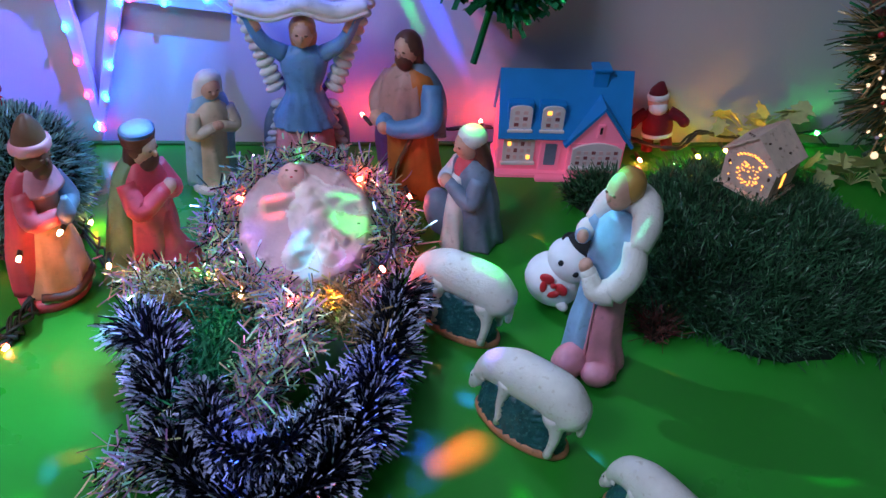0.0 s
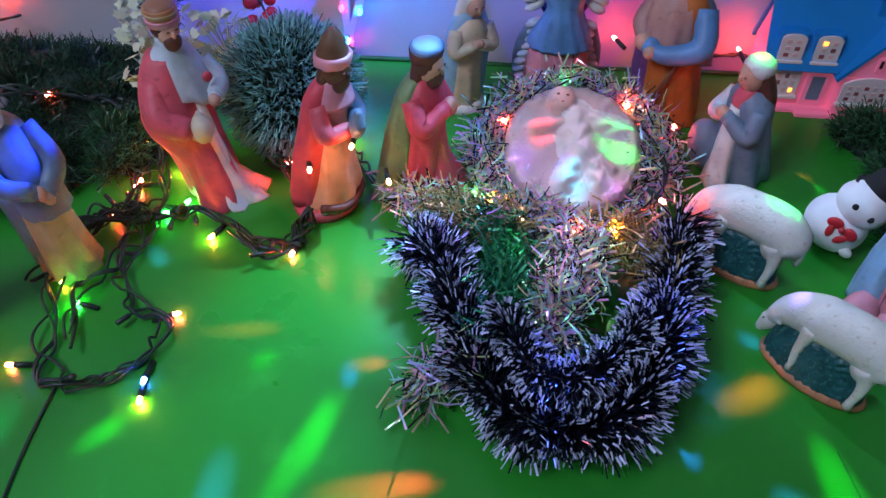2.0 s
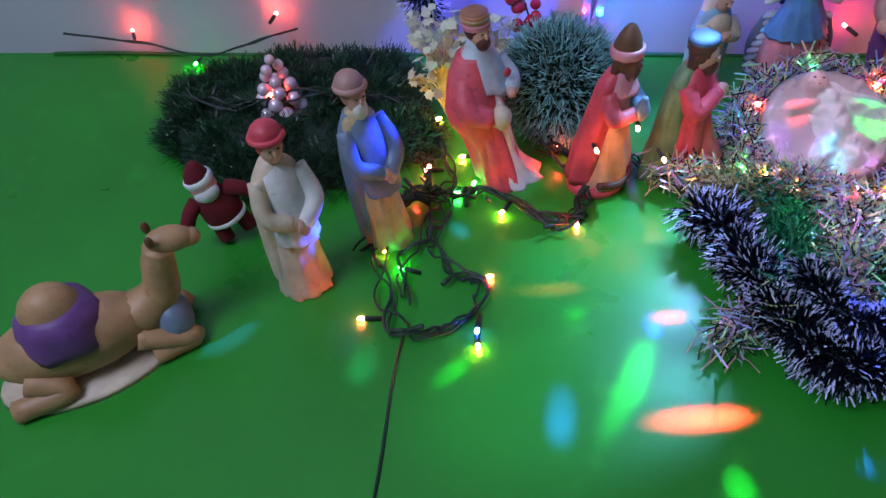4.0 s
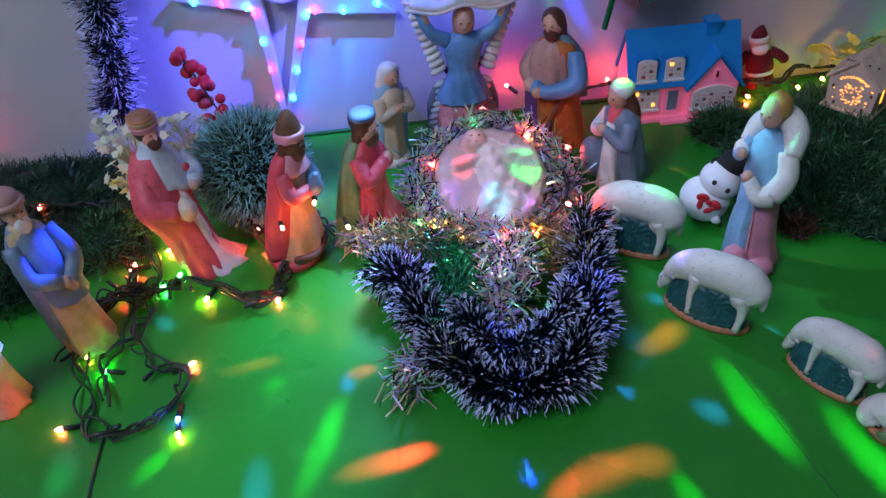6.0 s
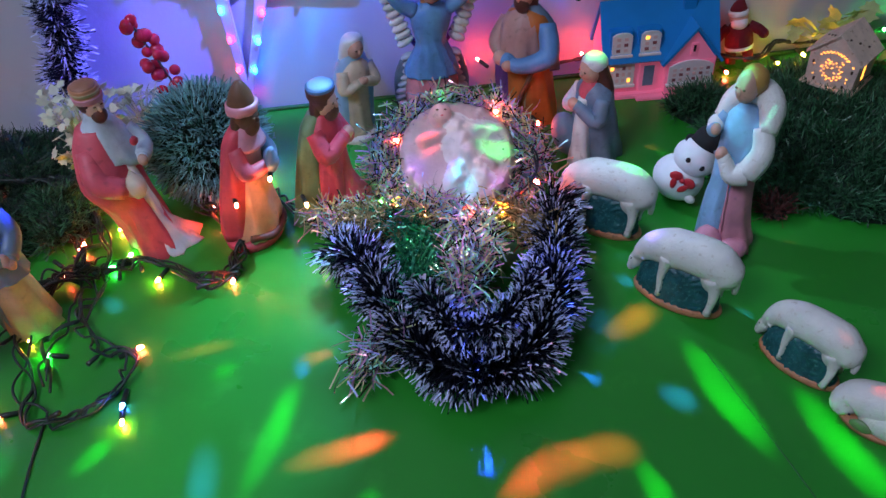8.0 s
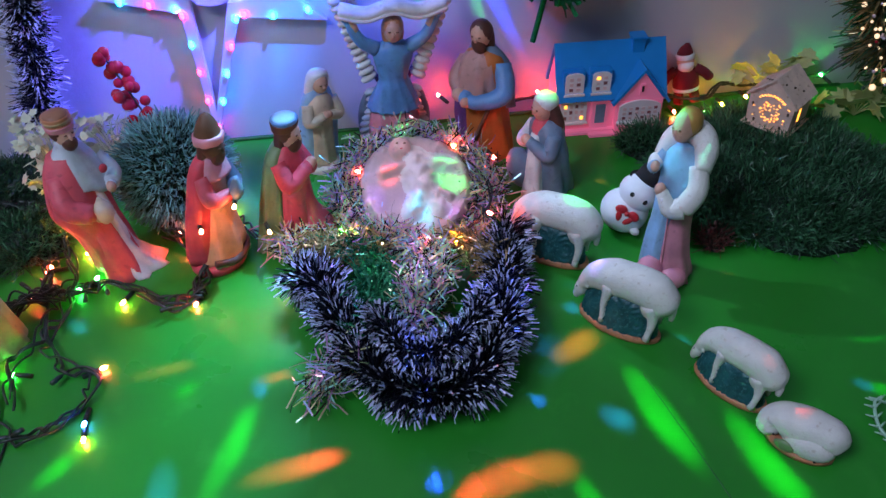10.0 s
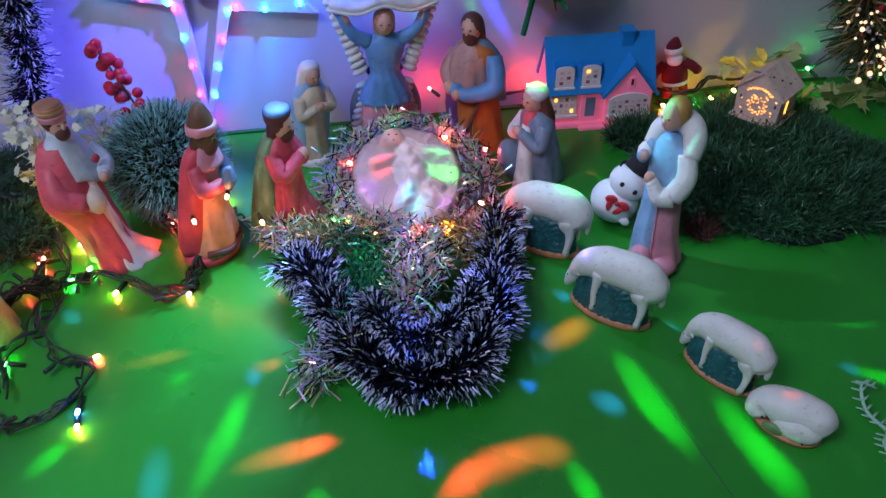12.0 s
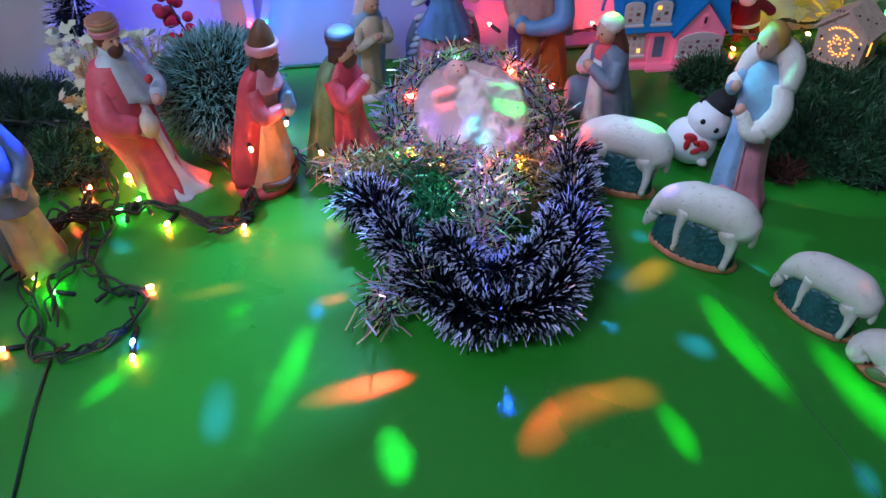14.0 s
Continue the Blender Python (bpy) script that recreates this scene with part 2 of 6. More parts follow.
def foil(name, a, b, rough=0.22, metal=1.0, hue=0.0, split=False):
    """Cut plastic foil; every strip has its own tint between a and b, or with split just a or b as painted glitter."""
    m = material(name, a, rough, metal, 0.1)
    nt = m.node_tree
    n, l = nt.nodes, nt.links
    geo = n.new("ShaderNodeNewGeometry")
    ramp = n.new("ShaderNodeMix")
    ramp.data_type = "RGBA"
    ramp.inputs["A"].default_value, ramp.inputs["B"].default_value = (*a, 1), (*b, 1)
    l.new(geo.outputs["Random Per Island"], ramp.inputs["Factor"])
    out = ramp.outputs["Result"]
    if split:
        # catch of light and turned-away dark are put into each strip's colour
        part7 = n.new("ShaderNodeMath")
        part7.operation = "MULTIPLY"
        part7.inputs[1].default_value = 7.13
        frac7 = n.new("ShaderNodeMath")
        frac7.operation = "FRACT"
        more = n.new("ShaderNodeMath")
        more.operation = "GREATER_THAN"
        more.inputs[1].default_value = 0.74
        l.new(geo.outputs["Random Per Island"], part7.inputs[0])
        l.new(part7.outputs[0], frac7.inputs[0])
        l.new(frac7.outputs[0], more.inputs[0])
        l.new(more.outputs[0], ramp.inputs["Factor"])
    if hue:
        hs = n.new("ShaderNodeHueSaturation")
        mr = n.new("ShaderNodeMapRange")
        mr.inputs["To Min"].default_value, mr.inputs["To Max"].default_value = 0.5 - hue, 0.5 + hue
        mm = n.new("ShaderNodeMath")
        mm.operation = "FRACT"
        mx = n.new("ShaderNodeMath")
        mx.operation = "MULTIPLY"
        mx.inputs[1].default_value = 17.3
        l.new(geo.outputs["Random Per Island"], mx.inputs[0])
        l.new(mx.outputs[0], mm.inputs[0])
        l.new(mm.outputs[0], mr.inputs["Value"])
        l.new(mr.outputs["Result"], hs.inputs["Hue"])
        l.new(out, hs.inputs["Color"])
        out = hs.outputs["Color"]
    l.new(out, n["Principled BSDF"].inputs["Base Color"])
    return m


def paint(name, c, rough=0.38):
    return material(name, c, rough + 0.08, 0.0, 0.30, 34.0, 0.45, 150.0, tuple(x * 0.78 for x in c), 0.16, 0.45)


M_FLOOR = material("green_floor_sheet", (0.020, 0.25, 0.021), 0.30, 0, 0.14, 6.0, 0.10, 700.0, (0.030, 0.30, 0.030), 0.1, 0.5)
M_WALL = material("white_wall_paint", (0.50, 0.50, 0.55), 0.75, 0, 0.05, 5.0, 0.25, 180.0, (0.44, 0.42, 0.46), 0.0, 0.3)
M_CEIL = material("ceiling_paint", (0.7, 0.7, 0.7), 0.8, 0, 0.05, 4.0)
# serves the seam and the painted shade strip along the wall
M_SEAM_SHADE = material("floor_seam", (0.015, 0.12, 0.02), 0.6)
M_RED = paint("red_robe_paint", (0.66, 0.07, 0.10))
M_ROSE = paint("rose_robe_paint", (0.68, 0.10, 0.13))
M_PEACH = paint("peach_skirt_paint", (0.74, 0.38, 0.22))
M_PALE = paint("pale_blue_cape_paint", (0.50, 0.56, 0.60))
M_SKY = paint("sky_blue_paint", (0.26, 0.44, 0.62))
M_STRAW = paint("straw_white_paint", (0.60, 0.46, 0.45), 0.5)
M_BABY = paint("pale_skin_paint", (0.70, 0.46, 0.42))
M_DRAPE = paint("dusty_rose_paint", (0.46, 0.25, 0.22))
M_PINK = paint("pink_paint", (0.66, 0.26, 0.32))
M_WHITE = paint("white_plaster_paint", (0.72, 0.70, 0.68), 0.45)
M_CREAM = paint("cream_paint", (0.62, 0.50, 0.36))
M_SKIN = paint("skin_paint", (0.60, 0.34, 0.25))
M_DARKSKIN = paint("dark_skin_paint", (0.10, 0.045, 0.03))
M_HAIR = paint("brown_hair_paint", (0.10, 0.035, 0.025))
M_BLOND = paint("blond_hair_paint", (0.45, 0.24, 0.06))
M_BLUE = paint("blue_robe_paint", (0.12, 0.28, 0.55))
M_GREYBLUE = paint("grey_blue_paint", (0.17, 0.23, 0.32))
M_ORANGE = paint("orange_robe_paint", (0.50, 0.14, 0.03))
M_BROWN = paint("brown_paint", (0.16, 0.07, 0.035))
M_TERRA = paint("terracotta_paint", (0.50, 0.21, 0.10))
M_OLIVE = paint("green_cape_paint", (0.18, 0.28, 0.12))
M_GOLD = paint("old_gold_paint", (0.34, 0.15, 0.09), 0.3)
M_PURPLE = paint("purple_paint", (0.16, 0.06, 0.22))
M_YELLOW = paint("ochre_paint", (0.50, 0.38, 0.20))
M_CAMEL = paint("camel_tan_paint", (0.44, 0.25, 0.12))
M_WOOL = material("sheep_white_paint", (0.74, 0.72, 0.66), 0.55, 0, 0.10, 60.0, 0.6, 420.0, (0.60, 0.55, 0.46), 0.1)
M_TURF = material("sheep_stand_green", (0.016, 0.095, 0.105), 0.40, 0, 0.45, 110.0, 0.9, 260.0, (0.06, 0.20, 0.20), 0.30)
M_BLACK = material("black_felt", (0.012, 0.012, 0.012), 0.9, 0, 0.2, 90.0, 0.5, 900.0)
M_FELTWHITE = material("white_fleece", (0.82, 0.82, 0.82), 0.9, 0, 0.06, 70.0, 0.8, 900.0)
M_FELTRED = material("dark_red_felt", (0.14, 0.005, 0.012), 0.9, 0, 0.15, 70.0, 0.8, 900.0)
M_REDRIBBON = material("red_ribbon", (0.55, 0.02, 0.03), 0.4, 0, 0.1, 60.0)
M_WIRE = material("dark_green_cable", (0.012, 0.022, 0.018), 0.38, 0, 0.2, 80.0)
M_ROOF = material("blue_plastic_roof", (0.012, 0.24, 0.62), 0.35, 0, 0.08, 30.0, 0.05)
# added weak emission brightens the pink house parts, as if lit from within
M_PINKPL = material("pink_plastic_added_glow", (0.95, 0.24, 0.40), 0.35, 0, 0.06, 30.0, glow=0.13)
M_WHITEPL = material("white_plastic", (0.82, 0.74, 0.72), 0.35, 0, 0.05, 30.0)
M_PANE = material("pale_pink_pane", (0.80, 0.56, 0.52), 0.5)
M_PANEDARK = material("dusky_rose_pane", (0.30, 0.10, 0.10), 0.4)
M_DARK = material("hole_shade", (0.02, 0.012, 0.012), 0.8)
M_PLY = material("light_plywood", (0.74, 0.55, 0.43), 0.65, 0, 0.16, 60.0, 0.2, 300.0, (0.50, 0.32, 0.22), 0.2)
M_BURNT = material("burnt_plywood_edge", (0.09, 0.05, 0.03), 0.8)
M_WARM = material("warm_led_light", (1.0, 0.36, 0.05), 0.4, glow=3.0)
M_GRASS = material("plastic_needles_dark_green", (0.012, 0.055, 0.020), 0.42, 0, 0.3, 20.0, island=0.6)
M_GRASSLT = material("plastic_needles_light_tip", (0.040, 0.135, 0.058), 0.42, 0, 0.3, 20.0, island=0.6)
M_GREENLT = foil("bright_green_tinsel_foil", (0.08, 0.52, 0.24), (0.01, 0.10, 0.045), 0.18, 0.5)
# darker copy of the grass green puts the left heap's dimness into colour
M_GRASSDIM = material("plastic_needles_dimmed_green", (0.010, 0.042, 0.020), 0.5, 0, 0.3, 20.0, island=0.6)
M_FROST = material("frosted_needles", (0.22, 0.46, 0.44), 0.5, 0, 0.2, 20.0, island=0.4)
M_SPRIG = material("pale_green_frond", (0.36, 0.60, 0.44), 0.5, 0, 0.2, 60.0)
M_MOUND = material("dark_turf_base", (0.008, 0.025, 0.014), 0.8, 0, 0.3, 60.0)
M_NAVY = foil("dark_tinsel_foil", (0.004, 0.004, 0.012), (0.010, 0.014, 0.030), 0.3, 0.4)
M_TIP = material("white_tinsel_tip", (0.56, 0.60, 0.84), 0.4, 0.0, 0.1, 20.0, island=0.25)
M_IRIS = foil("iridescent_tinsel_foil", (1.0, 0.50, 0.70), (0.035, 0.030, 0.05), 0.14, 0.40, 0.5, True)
M_GREENFOIL = foil("green_tinsel_foil", (0.006, 0.07, 0.028), (0.05, 0.50, 0.19), 0.12, 0.75)
M_GOLDFOIL = foil("gold_tinsel_foil", (0.85, 0.60, 0.30), (0.12, 0.11, 0.05), 0.20, 0.40)
M_BERRY = material("red_berry_gloss", (0.50, 0.012, 0.03), 0.12, 0, 0.1, 60.0, coat=0.5)
M_TWIG = material("brown_twig", (0.06, 0.03, 0.02), 0.8)
M_MAROON = material("dry_maroon_needles", (0.16, 0.035, 0.03), 0.7, 0, 0.3, 60.0)
M_CREAMLEAF = material("pale_cream_leaf", (0.62, 0.64, 0.46), 0.6, 0, 0.2, 60.0)
M_LIMELEAF = material("pale_green_leaf", (0.42, 0.46, 0.18), 0.6, 0, 0.25, 60.0)
# weak emission stands in for LED light spreading through the plastic
M_STAR = material("translucent_star_plastic_glow", (0.50, 0.46, 0.72), 0.45, 0, 0.04, 30.0, glow=0.03)
M_PEARL = material("pearly_beads", (0.75, 0.62, 0.72), 0.15, 0.3, 0.1, 40.0, coat=0.6)
LED = {k: material(k + "_led_glow", c, 0.3, glow=g) for k, c, g in (
    ("red", (1.0, 0.07, 0.04), 290.0), ("yellow", (1.0, 0.42, 0.04), 290.0), ("amber", (1.0, 0.30, 0.10), 110.0), ("green", (0.05, 1.0, 0.12), 150.0), ("blue", (0.03, 0.12, 1.0), 330.0),
    ("pink", (1.0, 0.012, 0.10), 42.0), ("cyan", (0.005, 0.25, 0.62), 100.0), ("white", (1.0, 0.55, 0.30), 60.0))}
# weak bead emission stands in for the branch's gold sparkle
M_BEADGLINT = material("gold_bead_glint_glow", (1.0, 0.72, 0.46), 0.2, glow=1.1)

# ---- building blocks ----


def mesh_object(name, bm, mats, parent=None, smooth=True):
    me = bpy.data.meshes.new(name)
    bm.normal_update()
    bm.to_mesh(me)
    bm.free()
    for m in mats:
        me.materials.append(m)
    if smooth:
        me.polygons.foreach_set("use_smooth", [True] * len(me.polygons))
    ob = new(name, me)
    if parent:
        ob.parent = parent
    return ob


def part(name, bm, mat, parent, label="", smooth=False):
    ob = mesh_object(name, bm, [mat], parent, smooth)
    if label:
        ob["label"] = label
    return ob


def thing(name, m, label, category, group="", kind=""):
    ob = new(name)
    ob.empty_display_size = 0.01
    ob.matrix_world = m
    return tagged(ob, label, category, group, kind)


def box(bm, x0, x1, y0, y1, z0, z1, bevel=0.0, mat=0):
    b = bmesh.new()
    bmesh.ops.create_cube(b, size=1.0)
    for v in b.verts:
        v.co = Vector((x0 + (v.co.x + 0.5) * (x1 - x0), y0 + (v.co.y + 0.5) * (y1 - y0), z0 + (v.co.z + 0.5) * (z1 - z0)))
    if bevel:
        bmesh.ops.bevel(b, geom=b.edges[:], offset=bevel, segments=2, affect="EDGES")
    join(bm, b, mat)


def join(bm, other, mat=0):
    index = {}
    for v in other.verts:
        index[v] = bm.verts.new(v.co)
    for f in other.faces:
        try:
            nf = bm.faces.new([index[v] for v in f.verts])
            nf.material_index = mat
        except ValueError:
            pass
    other.free()


def prism(bm, outline, depth, place, mat=0):
    """A flat outline in x, z made solid along y; place maps it into the thing."""
    rings = [[bm.verts.new(place @ Vector((x, y, z))) for x, z in outline] for y in (0, depth)]
    n = len(outline)
    fs = [bm.faces.new(rings[0]), bm.faces.new(rings[1][::-1])]
    for k in range(n):
        fs.append(bm.faces.new((rings[0][k], rings[1][k], rings[1][(k + 1) % n], rings[0][(k + 1) % n])))
    for f in fs:
        f.material_index = mat


def curve_points(pts, steps=8):
    """A smooth line through the points."""
    p = [Vector(q) for q in pts]
    p = [p[0] * 2 - p[1], *p, p[-1] * 2 - p[-2]]
    out = []
    for k in range(1, len(p) - 2):
        for s in range(steps):
            t = s / steps
            a, b, c, d = p[k - 1:k + 3]
            out.append(0.5 * (2 * b + (c - a) * t + (2 * a - 5 * b + 4 * c - d) * t * t + (3 * b - a - 3 * c + d) * t ** 3))
    out.append(p[-2])
    return out


def tube(bm, pts, radii, seg=8, mat=0, flat=1.0):
    p = [Vector(q) for q in pts]
    if not isinstance(radii, (list, tuple)):
        radii = [radii] * len(p)
    rings = []
    side = None
    for k, c in enumerate(p):
        d = (p[min(k + 1, len(p) - 1)] - p[max(k - 1, 0)]).normalized()
        side = (side - d * side.dot(d)) if side else d.orthogonal()
        side.normalize()
        other = d.cross(side)
        rings.append([bm.verts.new(c + (side * math.cos(a) + other * math.sin(a) * flat) * radii[k]) for a in (2 * math.pi * s / seg for s in range(seg))])
    for a, b in zip(rings, rings[1:]):
        for s in range(seg):
            bm.faces.new((a[s], a[(s + 1) % seg], b[(s + 1) % seg], b[s])).material_index = mat
    bm.faces.new(rings[0][::-1]).material_index = mat
    bm.faces.new(rings[-1]).material_index = mat


def ball(bm, c, r, mat=0, turn=(0, 0, 0), u=16, v=10):
    b = bmesh.new()
    bmesh.ops.create_uvsphere(b, u_segments=u, v_segments=v, radius=1.0)
    r = r if isinstance(r, (list, tuple)) else (r, r, r)
    m = pose(*c, *turn) @ Matrix.Diagonal((*r, 1))
    bmesh.ops.transform(b, matrix=m, verts=b.verts)
    join(bm, b, mat)


def loft(bm, rings, mat=0, seg=32, folds=0, depth=0.0, phase=0.0):
    """Rings (x, y, z, rx, ry) joined upwards; folds round the cloth, deep below and fading upwards."""
    made = []
    top = len(rings) - 1
    for k, (x, y, z, rx, ry) in enumerate(rings):
        row = []
        for s in range(seg):
            a = 2 * math.pi * s / seg
            w = 1 + 1.4 * depth * (1 - k / max(top, 1)) * (math.cos(folds * a + phase + 0.35 * k) + 0.5 * math.cos((folds * 2 + 1) * a + 1.3 * phase)) if folds else 1
            row.append(bm.verts.new((x + rx * w * math.cos(a), y + ry * w * math.sin(a), z)))
        made.append(row)
    for a, b in zip(made, made[1:]):
        for s in range(seg):
            bm.faces.new((a[s], a[(s + 1) % seg], b[(s + 1) % seg], b[s])).material_index = mat
    bm.faces.new(made[0][::-1]).material_index = mat
    bm.faces.new(made[-1]).material_index = mat


def smooth_rings(rings, n=4):
    pts = np.array(rings, dtype=float)
    out = []
    for k in range(len(pts) - 1):
        a, b, c, d = pts[max(k - 1, 0)], pts[k], pts[k + 1], pts[min(k + 2, len(pts) - 1)]
        for s in range(n):
            t = s / n
            out.append(tuple(0.5 * (2 * b + (c - a) * t + (2 * a - 5 * b + 4 * c - d) * t * t + (3 * b - a - 3 * c + d) * t ** 3)))
    out.append(tuple(pts[-1]))
    return out


def roughen(bm, size=0.0006, scale=60.0):
    for v in bm.verts:
        v.co += Vector(noise.noise_vector(v.co * scale)) * size


def blades(name, roots, ways, lengths, widths, mats, parent, tip=0.0, bend=0.25, floor_z=0.0015, label="", kind="stuff", seed=1, share=1.0):
    """Many thin strips in one mesh: each grows from its root along its way; the outer share tip takes the second material."""
    rng = np.random.default_rng(seed)
    n = len(roots)
    ways = ways / np.linalg.norm(ways, axis=1, keepdims=True)
    side = np.cross(ways, rng.normal(size=(n, 3)))
    side /= np.linalg.norm(side, axis=1, keepdims=True)
    curl = np.cross(side, ways) * rng.uniform(-bend, bend, (n, 1))
    L, Wd = lengths[:, None], widths[:, None]
    cut = 1 - tip if tip else 0.55
    mid = roots + ways * L * cut + curl * L * cut * cut
    end = roots + ways * L + curl * L
    taper = 1.0 if tip else 0.35
    v = np.stack([roots - side * Wd / 2, roots + side * Wd / 2, mid - side * Wd / 2, mid + side * Wd / 2, end - side * Wd * taper / 2, end + side * Wd * taper / 2], 1).reshape(-1, 3)
    v[:, 2] = np.maximum(v[:, 2], floor_z)
    base = np.arange(n)[:, None] * 6
    f = np.stack([base + np.array([0, 1, 3, 2]), base + np.array([2, 3, 5, 4])], 1).reshape(-1, 4)
    me = bpy.data.meshes.new(name)
    me.from_pydata(v.tolist(), [], f.tolist())
    for m in mats:
        me.materials.append(m)
    if len(mats) > 1:
        me.polygons.foreach_set("material_index", np.stack([np.zeros(n, int), (rng.random(n) < share).astype(int)], 1).ravel())
    ob = new(name, me)
    if parent:
        ob.parent = parent
    return tagged(ob, label, kind=kind)


def garland(pts, radius, per_metre, width, mats, label, tip=0.0, seed=1, steps=12, name="tinsel_garland", spread=0.35, core=0.0025, floor_z=0.0015, squash=1.0, category="garland", share=1.0, clump=0.0, bend=0.22, loose=0.0):
    """A tinsel garland: a twisted wire with cut foil standing out all round."""
    rng = np.random.default_rng(seed)
    line = curve_points(pts, steps)
    P = np.array([tuple(p) for p in line])
    seglen = np.linalg.norm(np.diff(P, axis=0), axis=1)
    total = seglen.sum()
    n = int(total * per_metre)
    s = np.sort(rng.uniform(0, total, n))
    cum = np.concatenate([[0], np.cumsum(seglen)])
    root = np.stack([np.interp(s, cum, P[:, k]) for k in range(3)], 1)
    root += rng.normal(0, loose, root.shape)
    T = np.gradient(P, axis=0)
    tan = np.stack([np.interp(s, cum, T[:, k]) for k in range(3)], 1)
    tan /= np.linalg.norm(tan, axis=1, keepdims=True)
    up = np.array([0.13, 0.29, 0.95])
    u = np.cross(tan, up)
    u /= np.linalg.norm(u, axis=1, keepdims=True)
    w = np.cross(tan, u)
    a = rng.uniform(0, 2 * np.pi, n)[:, None]
    way = u * np.cos(a) + w * np.sin(a) * squash + tan * rng.normal(0, spread, (n, 1))
    length = radius * rng.uniform(0.72, 1.06, n) * (1 + clump * np.sin(s / 0.0105 + a[:, 0]) - clump * 0.5)
    top = thing(name, Matrix.Identity(4), label, category)
    bm = bmesh.new()
    tube(bm, line, core, 6)
    part("wire_core", bm, mats[0], top, smooth=True)
    blades("fringe", root, way, length, width * rng.uniform(0.7, 1.3, n), mats, top, tip, bend, floor_z, seed=seed + 5, share=share)
    return top

# ---- the setting ----
bm = bmesh.new()
box(bm, -2.4, 2.2, -0.6, WALL, -0.06, 0.0)
tagged(mesh_object("floor", bm, [M_FLOOR], None, False), "smooth bright green sheet laid over the display floor", "floor", kind="structure")
bm = bmesh.new()
tube(bm, curve_points([(0.028, 2.045, -0.0004), (0.037, 1.997, -0.0004), (0.047, 1.95, -0.0004), (0.062, 1.87, -0.0004), (0.075, 1.78, -0.0004)], 4), 0.0009, 5)
tagged(mesh_object("floor_seam", bm, [M_SEAM_SHADE]), "thin dark seam in the green sheet", "seam", kind="structure")
# dark strip drawn for the shadow gap where floor meets wall
bm = bmesh.new()
tube(bm, curve_points([(-1.2 + .1 * k, WALL - .004, .0015 + .0012 * math.sin(k * 1.7)) for k in range(18)], 4), .0028, 8)
tagged(mesh_object("wall_foot_shade", bm, [M_SEAM_SHADE]), "dark strip standing in for the shadow gap at the wall foot", "trim", kind="structure")
for name, x0, x1, y0, y1, z0, z1 in (("wall_north", -2.4, 2.2, WALL, WALL + 0.1, -0.06, 2.3), ("wall_south", -2.4, 2.2, -0.7, -0.6, -0.06, 2.3),
                                     ("wall_west", -2.5, -2.4, -0.7, WALL + 0.1, -0.06, 2.3), ("wall_east", 2.2, 2.3, -0.7, WALL + 0.1, -0.06, 2.3)):
    bm = bmesh.new()
    box(bm, x0, x1, y0, y1, z0, z1)
    tagged(mesh_object(name, bm, [M_WALL], None, False), "pale painted room wall, slightly uneven", "wall", kind="structure")
bm = bmesh.new()
box(bm, -2.5, 2.3, -0.7, WALL + 0.1, 2.3, 2.36)
tagged(mesh_object("ceiling", bm, [M_CEIL], None, False), "plain pale ceiling", "ceiling", kind="structure")

# ---- statues: every figure is one painted mesh ----
PALETTE = [M_RED, M_ROSE, M_PINK, M_WHITE, M_CREAM, M_SKIN, M_DARKSKIN, M_HAIR, M_BLOND, M_BLUE, M_GREYBLUE, M_ORANGE, M_BROWN, M_TERRA, M_OLIVE, M_GOLD,
           M_PURPLE, M_YELLOW, M_CAMEL, M_WOOL, M_TURF, M_BLACK, M_FELTWHITE, M_FELTRED, M_REDRIBBON, M_PEACH, M_PALE, M_SKY, M_STRAW, M_DRAPE, M_BABY]
C = {m.name: k for k, m in enumerate(PALETTE)}


def colour(m):
    return C[m.name]


def statue(name, bm, m, lean, label, category, group="", rough=0.0005):
    """Finishes a figure: lean shears it sideways (x, y per metre of height), m sets it on the floor."""
    roughen(bm, rough)
    for v in bm.verts:
        v.co.z = max(v.co.z, 0.0)
    used = sorted({f.material_index for f in bm.faces})
    for f in bm.faces:
        f.material_index = used.index(f.material_index)
    shear = Matrix(((1, 0, lean[0], 0), (0, 1, lean[1], 0), (0, 0, 1, 0), (0, 0, 0, 1)))
    place = Matrix.Translation(m.translation) @ shear @ m.to_3x3().to_4x4()
    bmesh.ops.transform(bm, matrix=Matrix.Translation(-m.translation) @ place, verts=bm.verts)
    ob = mesh_object(name, bm, [PALETTE[k] for k in used])
    ob.matrix_world = Matrix.Translation(m.translation)
    return tagged(ob, label, category, group)


